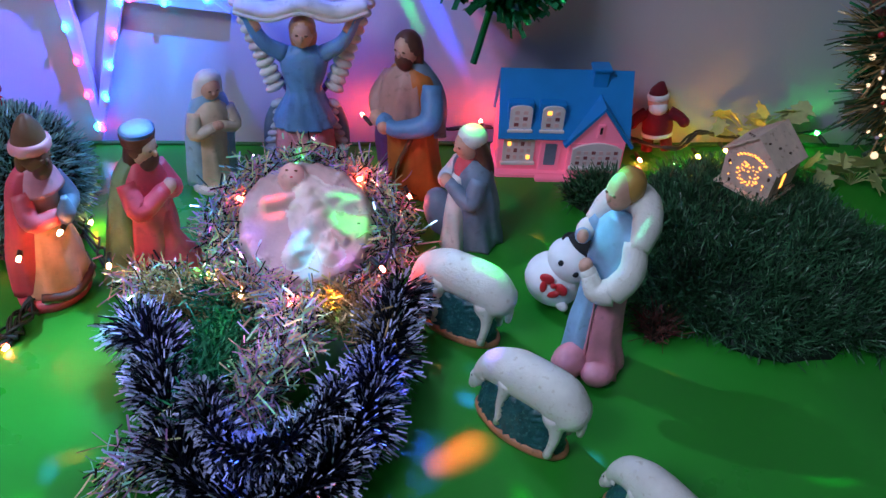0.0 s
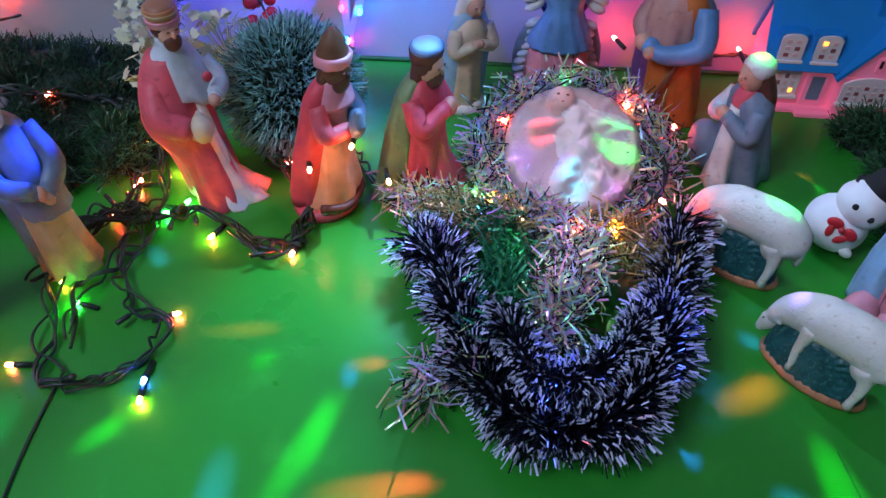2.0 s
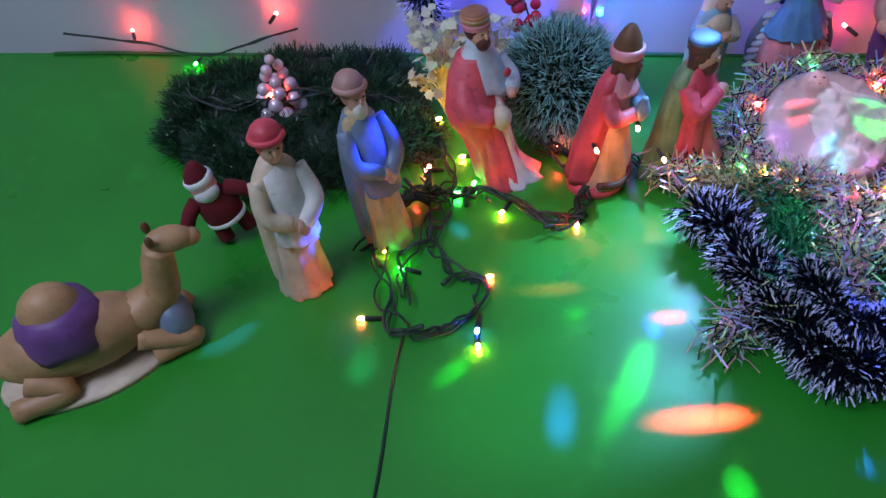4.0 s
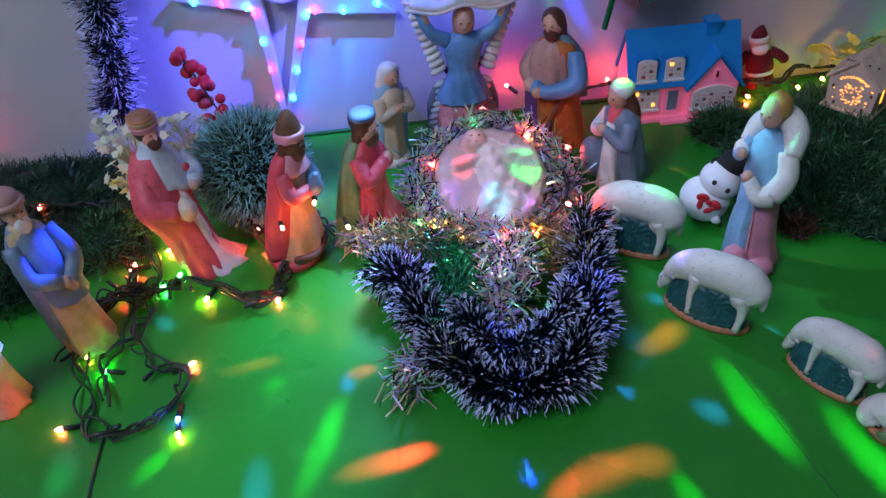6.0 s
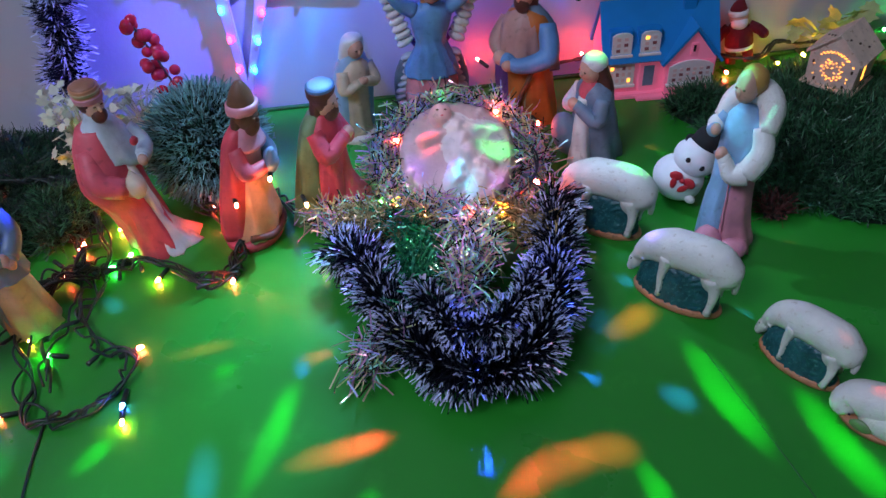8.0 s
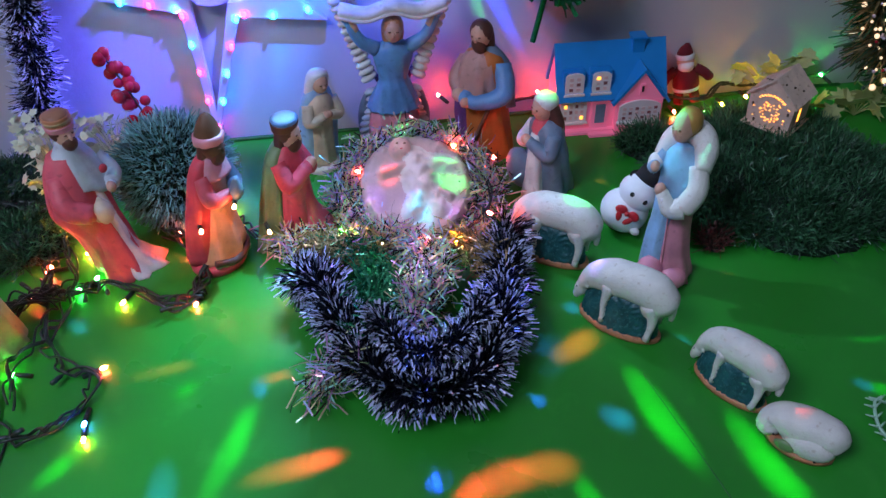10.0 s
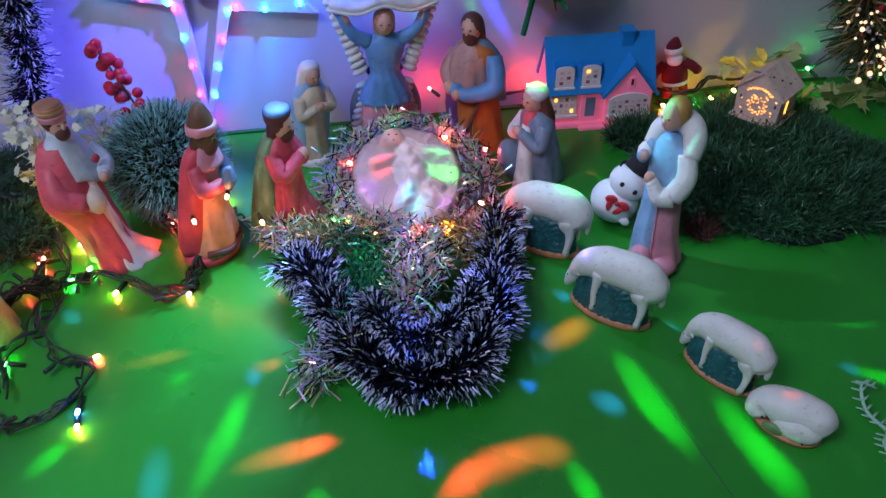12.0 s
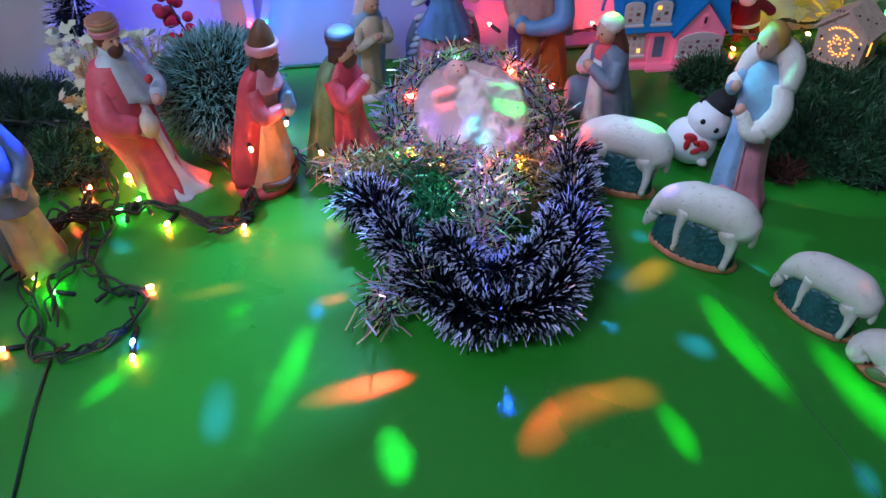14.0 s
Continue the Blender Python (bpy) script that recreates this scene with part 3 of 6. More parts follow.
def head(bm, x, y, z, r, skin, hair=None, beard=None, back=1.0):
    """A plain head that faces -y, with hair behind and a beard below."""
    ball(bm, (x, y, z), (r * 0.82, r * 0.92, r * 1.12), colour(skin))
    ball(bm, (x, y - r * 0.88, z - r * 0.12), (r * 0.16, r * 0.2, r * 0.26), colour(skin), u=8, v=6)
    for e in (-1, 1):
        ball(bm, (x + e * r * 0.32, y - r * 0.84, z + r * 0.12), (r * 0.13, r * 0.08, r * 0.07), colour(M_BROWN), u=8, v=6)
    if hair:
        ball(bm, (x, y + r * 0.22, z + r * 0.22), (r * 0.98, r * 0.98, r * 1.05), colour(hair))
        if back > 1.0:
            loft(bm, smooth_rings([(x, y + r * 0.55, z - r * back, r * 0.75, r * 0.42), (x, y + r * 0.5, z - r * 0.4, r * 0.98, r * 0.6), (x, y + r * 0.3, z + r * 0.5, r * 0.9, r * 0.8)]), colour(hair), 20, 7, 0.06)
    if beard:
        ball(bm, (x, y - r * 0.42, z - r * 0.75), (r * 0.62, r * 0.55, r * 0.8), colour(beard), (18, 0, 0))


def arm(bm, pts, radii, mat, hand=None, hand_r=0.007):
    line = curve_points(pts, 5)
    rr = [float(np.interp(k / (len(line) - 1), np.linspace(0, 1, len(radii)), radii)) for k in range(len(line))]
    tube(bm, line, rr, 12, colour(mat))
    ball(bm, pts[-1], hand_r * 1.15, colour(mat))
    if hand:
        d = (Vector(pts[-1]) - Vector(pts[-2])).normalized()
        ball(bm, tuple(Vector(pts[-1]) + d * hand_r), (hand_r, hand_r, hand_r * 1.1), colour(hand))


def crown(bm, x, y, z, r, h, mat, top=None, points=0):
    loft(bm, smooth_rings([(x, y, z, r, r), (x, y, z + h * 0.6, r * 1.05, r * 1.05), (x, y, z + h, r * 1.08, r * 1.08)], 3), colour(mat), 24)
    if top:
        ball(bm, (x, y, z + h), (r * 0.98, r * 0.98, r * 0.32), colour(top))
    for k in range(points):
        a = 2 * math.pi * k / points
        ball(bm, (x + r * math.cos(a), y + r * math.sin(a), z + h), (r * 0.2, r * 0.2, r * 0.3), colour(mat), u=8, v=6)


def king_standing(m, lean):
    bm = bmesh.new()
    loft(bm, smooth_rings([(.008, -.008, 0, .027, .025), (.008, -.008, .006, .028, .026), (.005, -.004, .05, .025, .024), (0, .003, .10, .026, .023), (0, .004, .14, .027, .022), (0, .006, .165, .022, .017), (0, .005, .178, .012, .011)]), colour(M_ROSE), 44, 9, .07)
    # cloak that hangs behind and over one side
    loft(bm, smooth_rings([(-.002, .004, .012, .019, .020), (-.006, .006, .06, .022, .024), (-.016, .008, .095, .030, .028), (-.016, .006, .12, .031, .027), (-.010, .008, .148, .028, .024), (-.004, .008, .168, .022, .018)]), colour(M_ROSE), 44, 6, .06, 1.0)
    # cream hem that falls in front and spreads to the foot
    loft(bm, smooth_rings([(.026, -.018, 0, .033, .024), (.024, -.017, .012, .028, .021), (.014, -.015, .04, .014, .014), (.009, -.015, .075, .009, .012), (.006, -.013, .11, .007, .011), (.004, -.010, .13, .005, .009)]), colour(M_WHITE), 32, 6, .11, .4)
    # pale shoulder cape, longer over one arm
    cape = bmesh.new()
    loft(cape, smooth_rings([(.006, .000, .134, .030, .024), (.006, .000, .142, .031, .0245), (.004, .001, .153, .028, .022), (.002, .003, .165, .0225, .018), (.001, .004, .176, .015, .013), (0, .004, .184, .0115, .0105)]), 0, 40, 6, .05, 2.0)
    for v in cape.verts:
        v.co.z -= 0.55 * (0.59 * v.co.x - 0.81 * v.co.y) * min(1.0, max(0.0, (0.180 - v.co.z) / 0.03))
    join(bm, cape, colour(M_PALE))
    ball(bm, (.018, -.024, .146), (.0055, .003, .0055), colour(M_RED), u=10, v=8)
    arm(bm, [(-.026, .004, .146), (-.036, -.012, .118), (-.018, -.030, .106)], [.013, .0145, .0115], M_ROSE, M_SKIN, .007)
    arm(bm, [(.028, .004, .148), (.034, -.010, .130), (.020, -.026, .126)], [.011, .0115, .009], M_PALE, M_SKIN, .006)
    # the gift in his hand
    loft(bm, smooth_rings([(-.007, -.036, .094, .007, .007), (-.007, -.036, .102, .0115, .0105), (-.007, -.036, .112, .0115, .0105), (-.007, -.036, .119, .006, .006), (-.007, -.036, .125, .002, .002)], 3), colour(M_CREAM), 20, 5, .05)
    head(bm, 0, -.001, .193, .0148, M_SKIN, M_HAIR)
    ball(bm, (0, -.0075, .183), (.0095, .0085, .0105), colour(M_HAIR), (18, 0, 0))
    crown(bm, 0, .002, .201, .0150, .013, M_TERRA, M_GOLD)
    crown(bm, 0, .002, .198, .0160, .006, M_PINK)
    crown(bm, 0, .002, .207, .0160, .003, M_YELLOW)
    return statue("king_statue", bm, m, lean, "painted plaster king standing in rose robe with pale blue cape", "statue", "crib figures")


def king_kneeling_dark(m, lean):
    bm = bmesh.new()
    loft(bm, smooth_rings([(0, 0, 0, .038, .034), (0, 0, .008, .039, .035), (0, 0, .012, .034, .030)], 3), colour(M_RED), 32)
    loft(bm, smooth_rings([(.003, -.004, .010, .034, .030), (.003, -.003, .04, .030, .027), (.002, 0, .07, .024, .022), (0, .002, .10, .020, .018), (0, .003, .13, .020, .016), (0, .003, .146, .012, .011)]), colour(M_PEACH), 40, 8, .06)
    loft(bm, smooth_rings([(-.014, .012, .012, .022, .022), (-.015, .011, .06, .021, .020), (-.012, .009, .10, .019, .017), (-.007, .008, .135, .018, .014), (-.003, .006, .148, .013, .010)]), colour(M_RED), 32, 6, .06, .8)
    loft(bm, smooth_rings([(.002, -.004, .125, .022, .017), (.001, 0, .138, .019, .015), (0, .003, .150, .012, .010)], 3), colour(M_PINK), 28)
    arm(bm, [(-.019, .002, .128), (-.024, -.014, .105), (-.004, -.026, .104)], [.009, .010, .008], M_ROSE, M_DARKSKIN, .006)
    arm(bm, [(.019, .002, .128), (.022, -.014, .106), (.004, -.028, .106)], [.009, .010, .008], M_GREYBLUE, M_DARKSKIN, .006)
    loft(bm, smooth_rings([(0, -.032, .098, .006, .006), (0, -.033, .108, .009, .009), (0, -.033, .118, .006, .006), (0, -.033, .126, .003, .003)], 3), colour(M_GREYBLUE), 18)
    tube(bm, curve_points([(-.032, -.018, .020), (-.008, -.034, .015), (.020, -.030, .020), (.034, -.008, .026)], 6), [.0045] * 19, 8, colour(M_HAIR))
    for j in range(9):
        b = math.radians(-150 + j * 16)
        ball(bm, (.003 + .034 * math.cos(b), -.003 + .031 * math.sin(b), .013 + .003 * (j % 2)), (.005, .005, .003), colour(M_BROWN if j % 2 else M_CREAM), u=8, v=6)
    head(bm, 0, -.004, .160, .0155, M_DARKSKIN, M_HAIR, M_HAIR, 1.4)
    loft(bm, smooth_rings([(0, .001, .166, .0178, .0178), (0, .001, .173, .0185, .0185), (0, .001, .176, .017, .017)], 3), colour(M_PINK), 26, 9, .03)
    loft(bm, smooth_rings([(0, .002, .174, .016, .016), (0, .002, .186, .0125, .0125), (0, .003, .196, .006, .006), (0, .003, .199, .002, .002)], 3), colour(M_BROWN), 26)
    return statue("king_statue", bm, m, lean, "plaster king with dark beard and pointed hat on red base", "statue", "crib figures")


def king_kneeling_red(m, lean):
    bm = bmesh.new()
    loft(bm, smooth_rings([(0, 0, 0, .033, .030), (.002, 0, .02, .032, .029), (.003, -.001, .05, .029, .026), (.002, 0, .085, .025, .022), (0, .001, .115, .024, .019), (0, .003, .134, .012, .011)]), colour(M_RED), 40, 7, .07)
    loft(bm, smooth_rings([(.010, -.034, 0, .027, .020), (.008, -.031, .02, .024, .017), (.004, -.022, .05, .012, .012), (.003, -.016, .08, .006, .008)]), colour(M_RED), 30, 5, .10, .7)
    loft(bm, smooth_rings([(-.012, .016, 0, .030, .022), (-.013, .014, .04, .026, .019), (-.012, .012, .085, .022, .016), (-.008, .010, .118, .019, .013), (-.003, .007, .134, .012, .010)]), colour(M_OLIVE), 36, 7, .08, 1.4)
    arm(bm, [(-.020, .002, .118), (-.024, -.014, .094), (-.002, -.026, .108)], [.010, .011, .008], M_RED, M_SKIN, .0065)
    arm(bm, [(.021, .002, .116), (.025, -.013, .092), (.006, -.025, .106)], [.010, .011, .008], M_RED, M_SKIN, .0065)
    head(bm, 0, -.004, .146, .0155, M_SKIN, M_HAIR, M_HAIR, 1.7)
    crown(bm, 0, .001, .152, .0156, .009, M_HAIR)
    crown(bm, 0, .001, .160, .0152, .005, M_BLUE, M_SKY)
    return statue("king_statue", bm, m, lean, "plaster king kneeling in red robe, green cape and blue crown", "statue", "crib figures")


def nun(m, lean):
    bm = bmesh.new()
    loft(bm, smooth_rings([(0, 0, 0, .024, .021), (0, 0, .006, .024, .021), (0, 0, .010, .019, .017)], 3), colour(M_WHITE), 28)
    loft(bm, smooth_rings([(0, 0, .008, .019, .017), (0, 0, .04, .017, .015), (0, 0, .075, .016, .014), (0, 0, .10, .019, .014), (0, .001, .116, .010, .009)]), colour(M_CREAM), 36, 8, .05)
    loft(bm, smooth_rings([(0, .006, .006, .027, .016), (0, .006, .045, .026, .015), (0, .006, .085, .0255, .015), (0, .006, .110, .020, .013), (0, .006, .125, .012, .011)]), colour(M_SKY), 32, 6, .05)
    arm(bm, [(-.017, 0, .103), (-.021, -.010, .082), (-.003, -.017, .090)], [.008, .008, .006], M_CREAM, M_SKIN, .005)
    arm(bm, [(.017, 0, .103), (.021, -.010, .082), (.003, -.017, .090)], [.008, .008, .006], M_CREAM, M_SKIN, .005)
    head(bm, 0, -.002, .131, .0125, M_SKIN)
    loft(bm, smooth_rings([(0, .010, .098, .018, .009), (0, .008, .118, .0165, .011), (0, .005, .135, .0150, .0125), (0, .003, .145, .011, .011), (0, .003, .150, .003, .003)]), colour(M_WHITE), 28, 5, .03)
    return statue("nun_statue", bm, m, lean, "small plaster woman in blue cape and white veil, hands folded", "statue", "crib figures")


def angel(m, lean):
    bm = bmesh.new()
    loft(bm, smooth_rings([(0, 0, 0, .034, .022), (0, 0, .03, .035, .023), (0, 0, .06, .033, .021), (0, 0, .085, .026, .017), (0, 0, .10, .022, .015)]), colour(M_PINK), 44, 10, .06)
    loft(bm, smooth_rings([(0, -.001, .066, .036, .024), (0, -.001, .08, .033, .021), (0, 0, .105, .022, .016), (0, 0, .115, .020, .015), (0, 0, .135, .025, .016), (0, 0, .155, .027, .015), (0, 0, .166, .012, .010)]), colour(M_BLUE), 48, 12, .05, .5)
    for s in (-1, 1):
        # feathered wing: long feathers in a row from the hip up to the hand
        for k in range(12):
            t = k / 11
            x, z = s * (.034 + .040 * t ** 1.1), .112 + .112 * t
            ball(bm, (x, .004, z), (.0130 - .004 * t, .007, .0060), colour(M_WHITE), (0, s * (32 - 20 * t), 0), 12, 8)
            if k < 9:
                ball(bm, (s * (.036 + .006 * math.sin(k * .7)), .008, .008 + .010 * k), (.010, .006, .0045), colour(M_PALE), (0, s * 25, 0), 12, 8)
        tube(bm, curve_points([(s * .020, .016, .10), (s * .044, .018, .14), (s * .066, .017, .19), (s * .076, .015, .232)], 6), [.004] * 19, 8, colour(M_PURPLE))
        loft(bm, smooth_rings([(s * .034, .014, 0, .012, .008), (s * .040, .014, .03, .012, .007), (s * .040, .014, .06, .010, .006), (s * .034, .014, .085, .006, .004)]), colour(M_GREYBLUE), 16, 5, .08)
        arm(bm, [(s * .022, 0, .155), (s * .044, -.004, .172), (s * .060, -.006, .205)], [.0105, .0080, .006], M_BLUE)
        arm(bm, [(s * .050, -.005, .185), (s * .060, -.006, .206)], [.007, .006], M_SKIN, M_SKIN, .007)
    # banner held over the head
    loft_pts = curve_points([(-.070, -.006, .215), (-.035, -.010, .208), (0, -.010, .216), (.035, -.010, .208), (.070, -.006, .216)], 6)
    tube(bm, loft_pts, [.012] * len(loft_pts), 12, colour(M_WHITE), .35)
    tube(bm, loft_pts, [.009] * len(loft_pts), 12, colour(M_WHITE))
    head(bm, 0, -.008, .184, .0155, M_SKIN, M_TERRA, None, 1.3)
    return statue("angel_statue", bm, m, lean, "plaster angel in blue and pink raising a white banner overhead", "statue", "crib figures")


def joseph(m, lean):
    bm = bmesh.new()
    loft(bm, smooth_rings([(0, 0, 0, .036, .031), (0, 0, .006, .036, .031), (0, 0, .03, .034, .029), (0, 0, .075, .030, .026), (0, .002, .115, .030, .024), (0, .003, .145, .028, .020), (0, .004, .162, .012, .011)]), colour(M_ORANGE), 40, 8, .06)
    loft(bm, smooth_rings([(-.022, -.008, 0, .016, .018), (-.024, -.008, .03, .015, .017), (-.025, -.008, .065, .016, .017), (-.020, -.002, .11, .018, .018), (-.010, .002, .145, .018, .016)]), colour(M_PURPLE), 30, 6, .07)
    loft(bm, smooth_rings([(.006, .012, .075, .031, .020), (.006, .012, .10, .032, .021), (.004, .010, .13, .031, .020), (.001, .007, .152, .024, .016), (0, .005, .164, .013, .011)]), colour(M_GREYBLUE), 36, 6, .05, .5)
    loft(bm, smooth_rings([(-.006, -.010, .090, .028, .022), (-.006, -.009, .12, .028, .020), (-.004, -.004, .145, .024, .016), (0, 0, .160, .010, .009)]), colour(M_DRAPE), 36, 7, .10, .6)
    arm(bm, [(.027, .002, .142), (.036, -.016, .108), (.006, -.034, .096), (-.012, -.034, .100)], [.012, .013, .010, .008], M_BLUE, M_SKIN, .009)
    arm(bm, [(-.024, .002, .140), (-.034, -.014, .112), (-.014, -.034, .100)], [.011, .011, .008], M_DRAPE, M_SKIN, .008)
    tube(bm, curve_points([(-.010, -.034, .004), (0, -.033, .04), (.012, -.030, .07), (.02, -.022, .092)], 6), .0028, 8, colour(M_BROWN))
    head(bm, 0, -.003, .180, .0158, M_SKIN, M_HAIR, M_HAIR, 2.0)
    return statue("man_statue", bm, m, lean, "bearded plaster man in blue cloak over orange robe, leaning forward", "statue", "crib figures")


def kneeling_woman(m, lean):
    bm = bmesh.new()
    loft(bm, smooth_rings([(0, .004, 0, .032, .030), (0, .004, .02, .031, .029), (.001, .003, .045, .029, .026), (.001, .003, .07, .026, .021), (0, .003, .09, .024, .018), (0, .004, .102, .011, .010)]), colour(M_GREYBLUE), 40, 7, .07)
    ball(bm, (-.014, -.026, .030), (.020, .018, .030), colour(M_GREYBLUE), (12, 0, 0))
    loft(bm, smooth_rings([(.012, -.026, 0, .016, .012), (.010, -.024, .03, .012, .011), (.006, -.018, .06, .009, .010), (.002, -.012, .085, .007, .008)]), colour(M_WHITE), 24, 5, .08)
    arm(bm, [(-.019, .0, .086), (-.023, -.014, .064), (-.004, -.024, .076)], [.0095, .010, .007], M_WHITE, M_SKIN, .0062)
    arm(bm, [(.019, .0, .086), (.024, -.012, .064), (.004, -.024, .077)], [.0095, .010, .007], M_GREYBLUE, M_SKIN, .0062)
    loft(bm, smooth_rings([(0, -.010, .072, .010, .008), (0, -.008, .09, .011, .008), (0, -.002, .104, .008, .007)], 3), colour(M_ROSE), 20)
    head(bm, 0, -.003, .116, .0145, M_SKIN)
    loft(bm, smooth_rings([(0, .012, .074, .020, .010), (0, .012, .092, .0185, .011), (0, .008, .110, .0155, .011), (0, .004, .122, .014, .011)]), colour(M_HAIR), 24, 6, .05)
    ball(bm, (0, .002, .124), (.0150, .0150, .0120), colour(M_WHITE))
    return statue("kneeling_woman_statue", bm, m, lean, "plaster woman kneeling with folded hands, grey-blue robe and long hair", "statue", "crib figures")


def shepherd_with_lamb(m, lean):
    bm = bmesh.new()
    slim = Matrix.Diagonal((.80, .84, 1.0, 1.0))
    loft(bm, smooth_rings([(0, 0, 0, .032, .027), (0, 0, .012, .033, .028), (0, 0, .04, .026, .023), (0, .001, .08, .023, .021), (0, .002, .115, .023, .019)]), colour(M_PINK), 40, 8, .06)
    ball(bm, (-.004, -.034, .016), (.018, .022, .018), colour(M_PINK))
    ball(bm, (.022, -.016, .012), (.018, .020, .013), colour(M_PINK))
    loft(bm, smooth_rings([(-.012, -.006, .004, .026, .022), (-.011, -.006, .048, .022, .022), (-.007, -.004, .08, .021, .021), (-.004, 0, .115, .023, .020), (0, .001, .14, .026, .020), (0, .002, .158, .024, .017), (0, .003, .172, .012, .011)]), colour(M_SKY), 40, 7, .05, .6)
    tube(bm, curve_points([(-.027, -.01, .112), (0, -.022, .108), (.024, -.008, .112)], 6), .002, 8, colour(M_GREYBLUE))
    # the lamb that lies across the shoulders
    lamb = curve_points([(-.033, -.006, .152), (-.024, .012, .172), (0, .022, .182), (.022, .014, .178), (.034, -.004, .156)], 6)
    tube(bm, lamb, [float(np.interp(k, [0, 4, 12, 20, 24], [.006, .011, .0155, .015, .010])) for k in range(len(lamb))], 14, colour(M_WOOL))
    ball(bm, (-.030, -.012, .146), (.010, .013, .009), colour(M_WOOL), (20, 0, 20))
    arm(bm, [(.025, 0, .158), (.035, -.010, .136), (.027, -.022, .114)], [.012, .0135, .0135], M_WOOL)
    arm(bm, [(.027, -.022, .114), (.014, -.033, .112), (.003, -.035, .126)], [.0130, .0110, .0080], M_WOOL, M_SKIN, .0072)
    arm(bm, [(-.024, 0, .156), (-.032, -.012, .140), (-.022, -.024, .148)], [.010, .009, .007], M_SKY, M_SKIN, .006)
    tube(bm, curve_points([(.008, -.026, .006), (.007, -.024, .05), (.006, -.022, .098)], 4), .0012, 6, colour(M_PINK))
    head(bm, -.003, -.003, .196, .0162, M_SKIN)
    ball(bm, (-.001, .0065, .2015), (.0165, .0150, .0160), colour(M_BLOND))
    ball(bm, (-.001, .0120, .192), (.0150, .0090, .0140), colour(M_BLOND))
    bmesh.ops.transform(bm, matrix=slim, verts=bm.verts)
    return statue("shepherd_statue", bm, m, lean, "plaster shepherd in blue tunic carrying a white lamb on shoulders", "statue", "crib figures")


def shepherd(m, lean, label, cap, robe, mantle, beard, under):
    bm = bmesh.new()
    loft(bm, smooth_rings([(0, 0, 0, .030, .027), (0, 0, .008, .031, .028), (0, 0, .04, .026, .023), (0, .001, .08, .023, .020), (0, .003, .12, .025, .019), (0, .004, .145, .023, .016), (0, .004, .158, .011, .010)]), colour(under), 40, 8, .06)
    loft(bm, smooth_rings([(-.010, .010, .012, .022, .020), (-.011, .010, .06, .022, .019), (-.010, .008, .10, .024, .019), (-.006, .007, .135, .023, .016), (-.002, .006, .156, .013, .011)]), colour(mantle), 36, 6, .06, .9)
    loft(bm, smooth_rings([(.004, -.010, .070, .024, .018), (.003, -.008, .082, .025, .019), (.002, -.004, .115, .024, .018), (0, 0, .142, .021, .015), (0, .003, .156, .011, .010)]), colour(robe), 32, 7, .05, .3)
    arm(bm, [(-.023, 0, .142), (-.028, -.016, .112), (-.004, -.028, .100)], [.010, .010, .008], mantle, M_SKIN, .0065)
    arm(bm, [(.023, 0, .142), (.029, -.015, .112), (.010, -.028, .096)], [.010, .011, .009], robe, M_SKIN, .0065)
    head(bm, 0, -.003, .173, .0152, M_SKIN, M_HAIR if beard is M_HAIR else cap, beard)
    ball(bm, (0, .002, .184), (.0170, .0170, .0120), colour(cap))
    tube(bm, [(.0172 * math.cos(a), .001 + .0172 * math.sin(a), .182) for a in (2 * math.pi * k / 20 for k in range(20))], .003, 8, colour(cap))
    return statue("shepherd_statue", bm, m, lean, label, "statue", "crib figures")


def camel(m):
    bm = bmesh.new()
    ball(bm, (0, 0, .040), (.075, .036, .036), colour(M_CAMEL))
    ball(bm, (-.005, 0, .078), (.028, .024, .030), colour(M_CAMEL))
    loft(bm, smooth_rings([(-.004, 0, .050, .040, .039), (-.004, 0, .075, .036, .036), (-.004, 0, .088, .024, .026)], 3), colour(M_PURPLE), 28, 6, .04)
    neck = curve_points([(.060, 0, .040), (.085, 0, .058), (.094, 0, .090), (.100, 0, .108)], 5)
    tube(bm, neck, [.024, .023, .021, .020, .019, .018, .0175, .017, .0165, .016, .0155, .015, .0145, .014, .014, .014], 14, colour(M_CAMEL))
    ball(bm, (.112, 0, .112), (.022, .0125, .0125), colour(M_CAMEL), (0, 12, 0))
    ball(bm, (.128, 0, .107), (.010, .009, .0085), colour(M_CAMEL))
    for s in (-1, 1):
        ball(bm, (.096, s * .011, .124), (.004, .003, .007), colour(M_BROWN), u=8, v=6)
        tube(bm, curve_points([(.050, s * .022, .030), (.084, s * .026, .018), (.096, s * .024, .010), (.058, s * .028, .008)], 5), .0105, 10, colour(M_CAMEL))
        tube(bm, curve_points([(-.050, s * .024, .030), (-.020, s * .036, .016), (-.068, s * .034, .009)], 5), .0115, 10, colour(M_CAMEL))
    ball(bm, (.086, -.006, .026), (.018, .026, .026), colour(M_GREYBLUE))
    loft(bm, [(0, 0, 0, .085, .050), (0, 0, .006, .082, .047)], colour(M_CREAM), 28)
    return statue("camel_statue", bm, m, (0, 0), "tan plaster camel lying down with purple saddle cloth", "statue", "crib figures")


